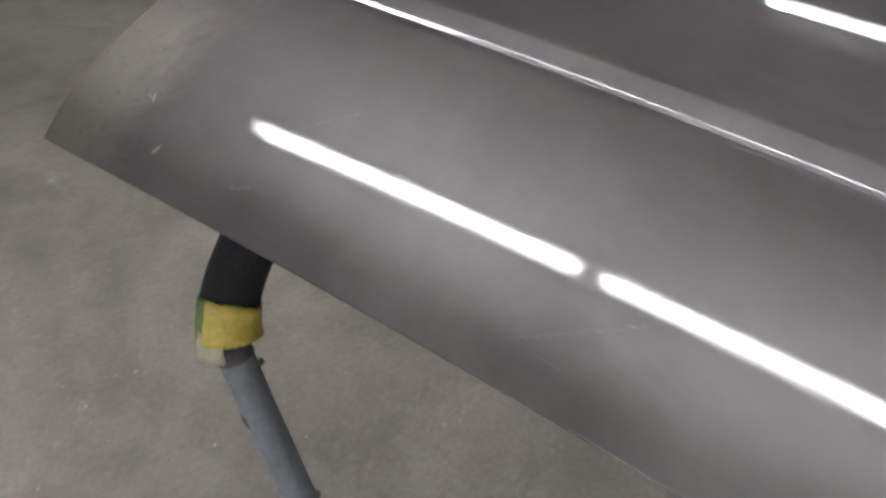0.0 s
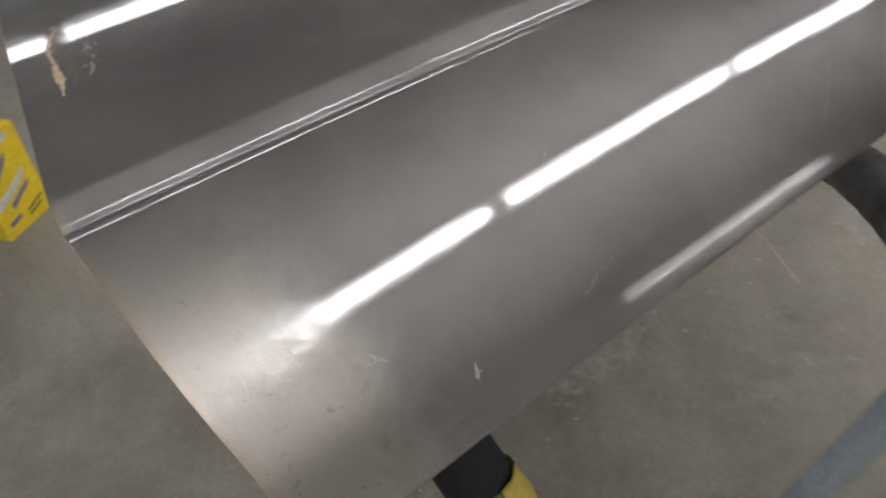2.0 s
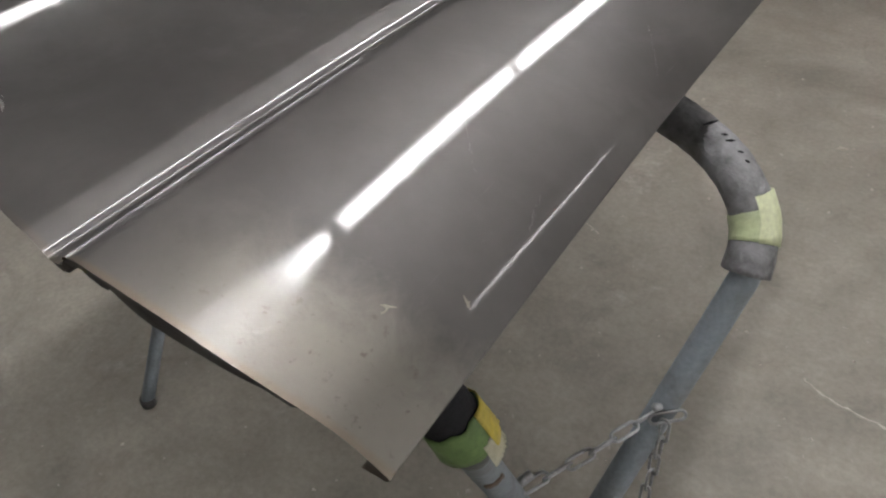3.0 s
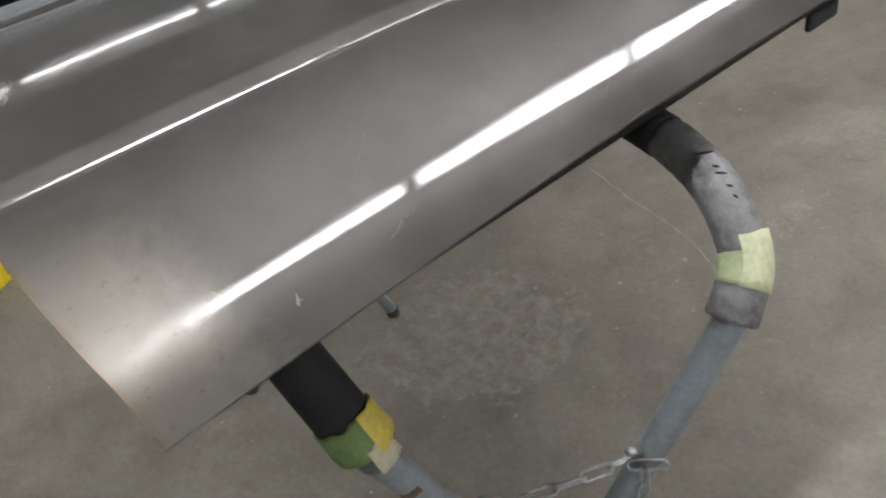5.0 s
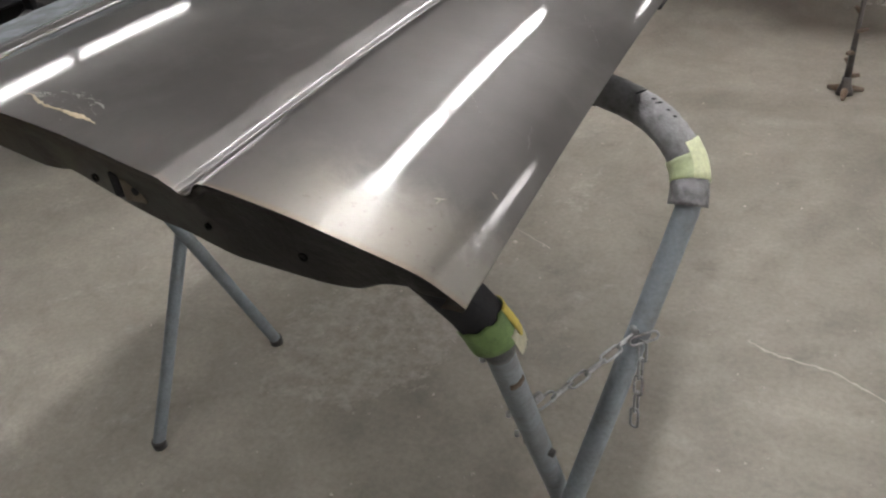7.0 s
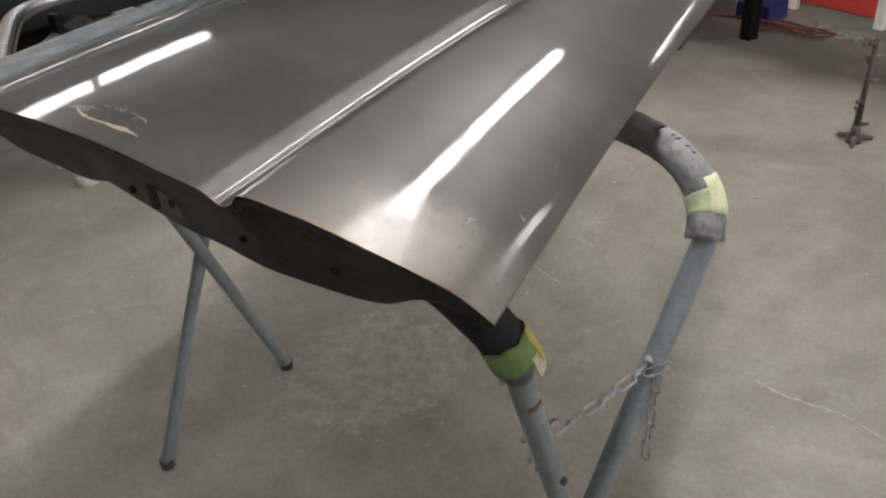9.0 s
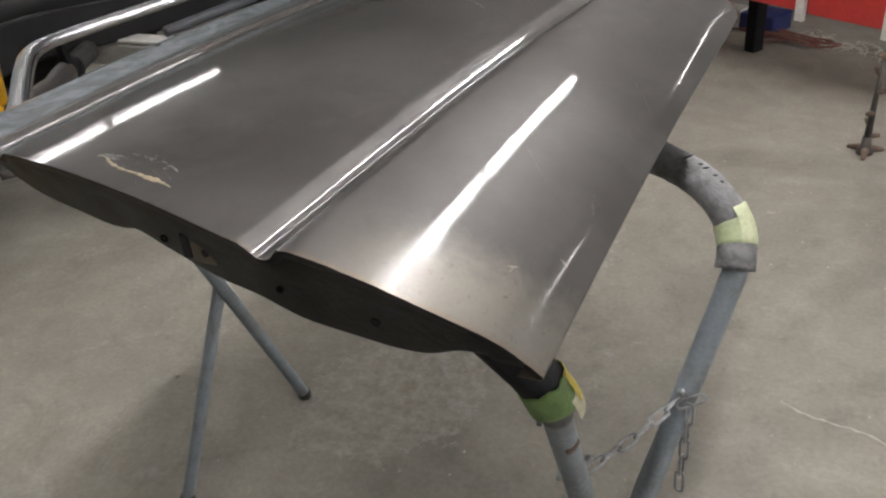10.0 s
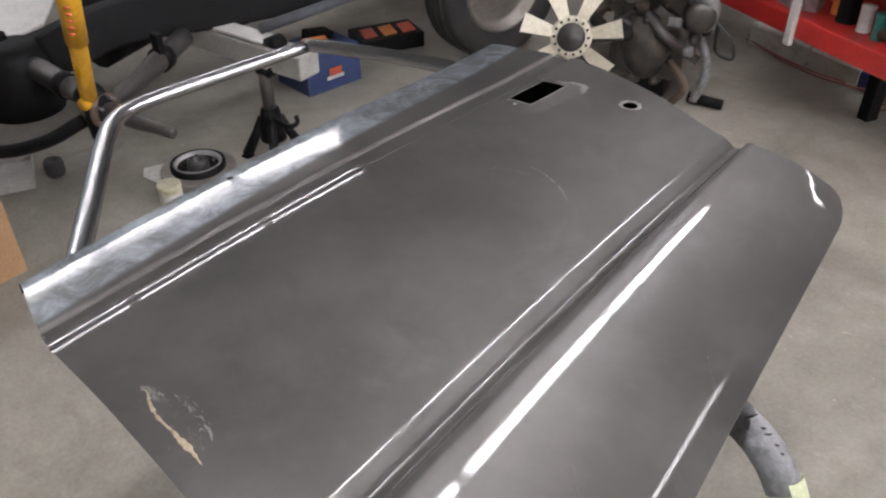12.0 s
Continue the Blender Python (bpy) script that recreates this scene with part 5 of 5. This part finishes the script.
for a0e, b0e, c0e, r, mat, lab in (
    ((-0.10, -0.22, 0.47), (0.04, -0.29, 0.56), (0.19, -0.23, 0.50), 0.044, GALV, "pale thick hose"),
    ((0.14, -0.25, 0.52), (0.22, -0.23, 0.45), (0.22, -0.14, 0.32), 0.034, ALU, "bent alloy pipe"),
    ((-0.02, -0.24, 0.40), (0.06, -0.31, 0.34), (0.15, -0.24, 0.26), 0.020, GREY_IRON, ""),
    ((-0.18, -0.16, 0.30), (-0.24, -0.22, 0.40), (-0.16, -0.20, 0.50), 0.018, GREASE, ""),
    ((0.02, -0.12, 0.56), (0.12, -0.18, 0.60), (0.20, -0.06, 0.54), 0.016, GALV, "pale hose"),
    ((0.20, -0.12, 0.30), (0.25, -0.17, 0.16), (0.22, -0.18, 0.02), 0.020, DULL_ALU, "alloy support leg"),
    ((0.10, -0.20, 0.20), (0.17, -0.27, 0.12), (0.13, -0.22, 0.02), 0.017, RUSTY, ""),
    ((-0.10, -0.20, 0.46), (0.0, -0.18, 0.60), (0.10, 0.0, 0.58), 0.010, BLACK_IRON, "black ignition lead"),
    ((-0.06, -0.20, 0.46), (0.05, -0.16, 0.62), (0.14, 0.05, 0.57), 0.008, BLACK_IRON, "black ignition lead"),
    ((0.0, -0.21, 0.46), (0.10, -0.15, 0.61), (0.17, 0.10, 0.55), 0.008, BLACK_IRON, "black ignition lead"),
):
    part("hose", sweep(curve_points([m @ Vector(a0e), m @ Vector(b0e), m @ Vector(c0e)], 8), r, 12), mat, ENGINE, lab)
part("alternator", lathe([(0, 0), (0.05, 0), (0.058, 0.012), (0.060, 0.07), (0.052, 0.085), (0.03, 0.09), (0, 0.09)], aim(m @ Vector((0.17, -0.20, 0.40)), m.to_3x3() @ Vector((0.3, -1, 0.1))), 22), GREASE, ENGINE)
part("stub_foot", sweep([m @ Vector((0.20, -0.16, 0.03)), m @ Vector((0.34, -0.20, 0.025))], 0.022, 14), BLACK_IRON, ENGINE)
part("wire_loop", sweep(curve_points([m @ Vector((0.24, -0.10, 0.36)), m @ Vector((0.33, -0.14, 0.28)), m @ Vector((0.35, -0.08, 0.18)), m @ Vector((0.28, -0.05, 0.20)), m @ Vector((0.27, -0.10, 0.32))], 6), 0.007, 8), GREY_IRON, ENGINE)
for k in range(26):
    p = Vector((rnd.uniform(-0.17, 0.19), -0.205 - rnd.uniform(0.0, 0.04), rnd.uniform(0.12, 0.52)))
    mat = rnd.choice((GREASE, GREASE, GREY_IRON, DULL_ALU, RUSTY))
    if k % 3 == 0:
        part("bolt", bolt(m @ p, m.to_3x3() @ Vector((0, -1, 0)), rnd.uniform(0.008, 0.014), 0.014), mat, ENGINE)
    elif k % 3 == 1:
        part("boss", lathe([(0, 0), (0.026, 0), (0.024, 0.02), (0.014, 0.03), (0.012, 0.045), (0, 0.045)], aim(m @ p, m.to_3x3() @ Vector((rnd.uniform(-0.5, 0.5), -1, rnd.uniform(-0.3, 0.5)))), 14), mat, ENGINE)
    else:
        part("bracket", block((-0.03, -0.012, -0.018), (0.03, 0.012, 0.018), m @ Matrix.Translation(p) @ pose(0, 0, 0, rnd.uniform(-40, 40), rnd.uniform(-60, 60), rnd.uniform(-30, 30))), mat, ENGINE, "", False, 0.004)
fc = Vector((-1.09, 2.245, 0.395))
fd = Vector((0.42, -0.86, 0.30)).normalized()
fm = aim(fc, fd)
part("fan_shaft", sweep([fc - fd * 0.02, m @ Vector((-0.05, -0.20, 0.30))], 0.03, 14), GREY_IRON, ENGINE)
fan = part("cooling_fan", lathe([(0.052, -0.02), (0.075, -0.018), (0.078, 0.0), (0.072, 0.012), (0.052, 0.014), (0.048, 0.0), (0.052, -0.02)], fm, 40), FAN, ENGINE, "cream plastic cooling fan")
part("fan_hub", lathe([(0.052, -0.01), (0.052, 0.022), (0.038, 0.034), (0.02, 0.036), (0.018, 0.046), (0, 0.046)], fm, 28), GREY_IRON, fan, "grey clutch hub")
for k in range(7):
    bm = bmesh.new()
    rows = []
    for i in range(6):
        r = 0.072 + 0.118 * i / 5
        w = 0.020 + 0.016 * i / 5
        row = []
        for sx, th in ((-1, 0.003), (1, 0.003), (1, -0.001), (-1, -0.001)):
            v = pose(0, 0, 0, 0, 0, 360 * k / 7 + 12) @ Vector((r, sx * w, sx * 0.014 + th))
            row.append(bm.verts.new(fm @ v))
        rows.append(row)
    for p, q in zip(rows, rows[1:]):
        for j in range(4):
            bm.faces.new((p[j], p[(j + 1) % 4], q[(j + 1) % 4], q[j]))
    bm.faces.new(rows[-1])
    bm.faces.new(rows[0][::-1])
    part("fan_blade", bm, FAN, fan, "", False)
for k in range(14):
    a = 2 * math.pi * k / 14
    part("fan_hole", sweep([fm @ Vector((0.064 * math.cos(a), 0.064 * math.sin(a), 0.012)), fm @ Vector((0.064 * math.cos(a), 0.064 * math.sin(a), 0.0145))], 0.0055, 8), BLACK_IRON, fan)

# ---------------------------------------------------------------- red bench along the wall
BP, BU = Vector((-0.773, 3.283, 0)), Vector((0.848, -0.530, 0))
BN = Vector((0.530, 0.848, 0))


def bench_block(s0, s1, d0, d1, z0, z1):
    q = [BP + BU * s + BN * d for s, d in ((s0, d0), (s1, d0), (s1, d1), (s0, d1))]
    return plank([(p.x, p.y) for p in q], z0, z1)


BENCH = thing("red_bench", BP, "red enamelled steel parts bench with open lower shelf and white posts", "workbench")
part("shelf_lip", bench_block(-0.9, 0.95, 0, 0.03, 0.305, 0.390), RED, BENCH, "", False, 0.006)
part("shelf", bench_block(-0.9, 0.95, 0.03, 0.30, 0.355, 0.370), RED, BENCH, "", False)
part("back_panel", bench_block(-0.9, 1.28, 0.30, 0.32, 0.31, 0.64), RED, BENCH, "", False)
part("bench_top", bench_block(-0.9, 1.28, -0.02, 0.32, 0.64, 0.68), RED, BENCH, "", False, 0.006)
part("cabinet_front", bench_block(0.955, 1.26, 0.0, 0.03, 0.300, 0.64), RED, BENCH, "plain red door panel", False, 0.006)
part("cabinet_floor", bench_block(0.955, 1.26, 0.03, 0.30, 0.300, 0.325), RED, BENCH, "", False)
for s in (-0.88, 0.262, 0.918, 1.262):
    part("post", bench_block(s, s + 0.035, -0.022, 0.0, 0.275, 0.64), WHITE, BENCH, "worn white timber post", False, 0.003)
for s in (-0.85, 0.5, 1.25):
    part("leg", bench_block(s, s + 0.05, 0.24, 0.30, 0, 0.355), BLACK_IRON, BENCH, "", False)
# no real board: black sheet that paints the dark gap below the bench
part("shade_board", bench_block(-0.9, 1.28, 0.86, 0.89, 0.0, 0.42), BLACK_IRON, BENCH, "black board standing in for the shade under the bench", False)
part("tie_bar", bench_block(0.18, 0.24, 0.32, 0.86, 0.32, 0.40), BLACK_IRON, BENCH, "", False)
rnd = random.Random(11)
mats = [PLASTIC_GREEN, REDPRINT, PAPER, BLACK_IRON, ALU, PLASTIC_BLUE, WHITE, ORANGE, RUSTY]
s = -0.8
while s < 0.88:
    w = rnd.uniform(0.05, 0.12)
    kind = rnd.random()
    d = rnd.uniform(0.05, 0.14)
    base = BP + BU * (s + w / 2) + BN * (d + 0.08) + Vector((0, 0, 0.370))
    mat = mats[rnd.randrange(len(mats))]
    if kind < 0.45:
        it = thing("parts_tin", base, "small parts tin among clutter on a red shelf", "tin", "clutter on the red shelf")
        part("tin", lathe([(0, 0), (w * 0.42, 0), (w * 0.42, 0.005), (w * 0.40, 0.01), (w * 0.40, 0.085), (w * 0.42, 0.09), (w * 0.42, 0.10), (0, 0.10)], Matrix.Translation(base), 20), mat, it)
    elif kind < 0.7:
        it = thing("spray_tube", base, "tube lying among clutter on a red shelf", "tube", "clutter on the red shelf")
        part("tube_body", sweep([base - BU * w * 0.9 + Vector((0, 0, 0.03)), base + BU * w * 0.9 + Vector((0, 0, 0.03))], 0.03, 16), mat, it)
    else:
        it = thing("parts_box", base, "small carton among clutter on a red shelf", "box", "clutter on the red shelf")
        part("carton", block((-w / 2, -0.05, 0), (w / 2, 0.05, rnd.uniform(0.05, 0.12)), Matrix.Translation(base) @ pose(0, 0, 0, 0, 0, rnd.uniform(-50, 0))), mat, it, "", False, 0.003)
    s += w + rnd.uniform(0.0, 0.03)

TIMBER = thing("timber_beam", (-0.5, 3.3, 0), "weathered grey timber lying on the floor under a bench", "timber", shift=(0.0, 0.28, 0))
part("timber", sweep([(-0.83, 3.545, 0.050), (-0.52, 3.39, 0.050)], 0.050, shape=[(-1, -1), (1, -1), (1, 0.8), (0.8, 1), (-0.8, 1), (-1, 0.8)]), WOOD, TIMBER, "", False)
part("timber", sweep([(-0.51, 3.384, 0.048), (-0.27, 3.262, 0.048)], 0.048, shape=[(-1, -1), (1, -1), (1, 0.8), (0.8, 1), (-0.8, 1), (-1, 0.8)]), WOOD, TIMBER, "", False)
BIN = thing("blue_crate", (-0.12, 3.15, 0), "dark blue plastic crate under a red bench", "crate", shift=(-0.14, 0.36, 0))
part("crate", block((-0.11, -0.08, 0), (0.11, 0.08, 0.085), Matrix.Translation((-0.06, 3.19, 0)) @ pose(0, 0, 0, 0, 0, -25)), PLASTIC_BLUE, BIN, "", False, 0.01)
for k, (dx, dy) in enumerate(((0, 0), (0.03, -0.03), (0.01, -0.06), (0.05, -0.09))):
    hz = thing("air_hose", (-0.3 + dx, 3.6 + dy, 0), "dusty red air hose trailing over the concrete floor", "hose", "hoses on the floor")
    pts = [(-0.88 + dx, 3.86 + dy, 0.012), (-0.70 + dx, 3.76 + dy * 1.5, 0.012), (-0.50 + dx, 3.66 + dy * 2, 0.012 + 0.006 * k), (-0.32 + dx, 3.58 + dy, 0.012), (-0.16 + dx, 3.53 + dy * 2, 0.014 + 0.008 * k), (-0.02 + dx, 3.45 + dy, 0.012), (0.06 + dx * 2, 3.39 + dy, 0.012 + 0.004 * k), (0.02 + dx, 3.37 + dy, 0.014), (-0.12 + dx, 3.43 + dy, 0.020), (-0.24 + dx, 3.47 + dy * 2, 0.012)]
    part("hose", sweep(curve_points(pts, 7), 0.005, 8), HOSE, hz)

STANDP = thing("screw_stand", (0.278, 2.17, 0), "small rusty grey screw stand with knobs on the floor", "stand", shift=(0.02, 0.11, 0))
part("rod", sweep([(0.278, 2.17, 0.02), (0.28, 2.172, 0.20), (0.284, 2.176, 0.34)], [0.013, 0.008, 0.007], 12), GREY_IRON, STANDP)
part("base", lathe([(0, 0), (0.026, 0), (0.024, 0.015), (0.016, 0.035), (0.014, 0.06), (0, 0.06)], Matrix.Translation((0.278, 2.17, 0)), 14), GREY_IRON, STANDP)
for k, z in enumerate((0.06, 0.10, 0.14, 0.21, 0.27, 0.33)):
    a = 2.1 * k
    part("knob", sweep([(0.28, 2.172, z), (0.28 + 0.032 * math.cos(a), 2.172 + 0.032 * math.sin(a), z + 0.006)], [0.010, 0.006], 8), RUSTY, STANDP)
for k in range(3):
    a = 2.09 * k + 0.5
    part("toe", sweep([(0.278, 2.17, 0.02), (0.278 + 0.06 * math.cos(a), 2.17 + 0.06 * math.sin(a), 0.007)], [0.014, 0.007], 8), RUSTY, STANDP)

# ---------------------------------------------------------------- marks and litter on the concrete
crack = curve_points([(0.196, 0.990, 0.0), (0.240, 0.968, 0.0), (0.283, 0.959, 0.0), (0.358, 0.948, 0.0), (0.420, 0.919, 0.0), (0.51, 0.872, 0.0), (0.62, 0.835, 0.0)], 6)
rnd = random.Random(2)
tagged(mesh_object("filled_crack", sweep([p + Vector((rnd.uniform(-0.002, 0.002), rnd.uniform(-0.002, 0.002), 0)) for p in crack], [0.001 + 0.003 * rnd.random() for _ in crack], 6, shape=[(-1, 0), (1, 0), (0.6, 0.35), (-0.6, 0.35)]), PALE, False), "pale filled crack in the concrete floor", "crack", "", "structure")


scratch = curve_points([(-0.833, 1.350, 0.0), (-0.657, 1.300, 0.0), (-0.516, 1.270, 0.0), (-0.41, 1.235, 0.0), (-0.319, 1.185, 0.0)], 6)
tagged(mesh_object("filled_crack", sweep([p + Vector((rnd.uniform(-0.002, 0.002), rnd.uniform(-0.002, 0.002), 0)) for p in scratch], [0.0006 + 0.0014 * rnd.random() for _ in scratch], 6, shape=[(-1, 0), (1, 0), (0.6, 0.35), (-0.6, 0.35)]), PALE, False), "thin pale scratch in the concrete floor", "crack", "", "structure")


def crumb(x, y, r, seed):
    rnd = random.Random(seed)
    bm = bmesh.new()
    n = 9
    low = [bm.verts.new((x + r * rnd.uniform(0.5, 1.1) * math.cos(6.283 * k / n), y + r * rnd.uniform(0.4, 0.9) * math.sin(6.283 * k / n), 0)) for k in range(n)]
    up = [bm.verts.new((x + (v.co.x - x) * 0.7, y + (v.co.y - y) * 0.7, r * rnd.uniform(0.12, 0.3))) for v in low]
    bm.faces.new(up)
    for k in range(n):
        l = (k + 1) % n
        bm.faces.new((low[k], low[l], up[l], up[k]))
    return tagged(mesh_object("mortar_crumb", bm, PALE, False), "pale crumb of mortar lying on the concrete", "crumb", "crumbs on the floor")


for k, (x, y, r) in enumerate(((-0.495, 0.050, 0.009), (-0.520, 0.066, 0.006), (-0.414, 1.185, 0.010), (-0.473, 1.034, 0.008), (0.073, 1.802, 0.016), (-0.30, 1.06, 0.006), (0.20, 0.62, 0.005))):
    crumb(x, y, r, 40 + k)


def litter():
    rnd = random.Random(4)
    bm = bmesh.new()
    for _ in range(420):
        x, y = rnd.uniform(-1.6, 0.9), rnd.uniform(-0.9, 2.2)
        r = rnd.choice((0.002, 0.0025, 0.003, 0.004, 0.006))
        vs = [bm.verts.new((x + r * rnd.uniform(0.5, 1) * math.cos(a), y + r * rnd.uniform(0.5, 1) * math.sin(a), 0)) for a in (0.2, 1.7, 3.1, 4.6)]
        top = bm.verts.new((x, y, r * 0.8))
        for i in range(4):
            bm.faces.new((vs[i], vs[(i + 1) % 4], top))
    return bm


def sweepings():
    """Dust, twigs and scraps swept up along the foot of the bench."""
    rnd = random.Random(9)
    bm = bmesh.new()
    for _ in range(170):
        u = rnd.random()
        c = Vector((-0.04 + 0.62 * u, 3.48 - 0.40 * u, 0)) + Vector((0.53, 0.85, 0)) * rnd.gauss(0.0, 0.035)
        a = rnd.uniform(0, 6.28)
        d = Vector((math.cos(a), math.sin(a), 0)) * rnd.uniform(0.008, 0.035)
        sweep([c - d + Vector((0, 0, 0.003)), c + Vector((0, 0, rnd.uniform(0.004, 0.014))), c + d + Vector((0, 0, 0.003))], rnd.uniform(0.0015, 0.004), 4, bm=bm)
    return bm


tagged(mesh_object("floor_sweepings", sweepings(), WOOD, False), "dusty twigs and scraps swept along a bench foot", "debris", "", "stuff")
tagged(mesh_object("floor_grit", litter(), PALE, False), "pale grit and paint flakes scattered over the concrete", "grit", "", "stuff")
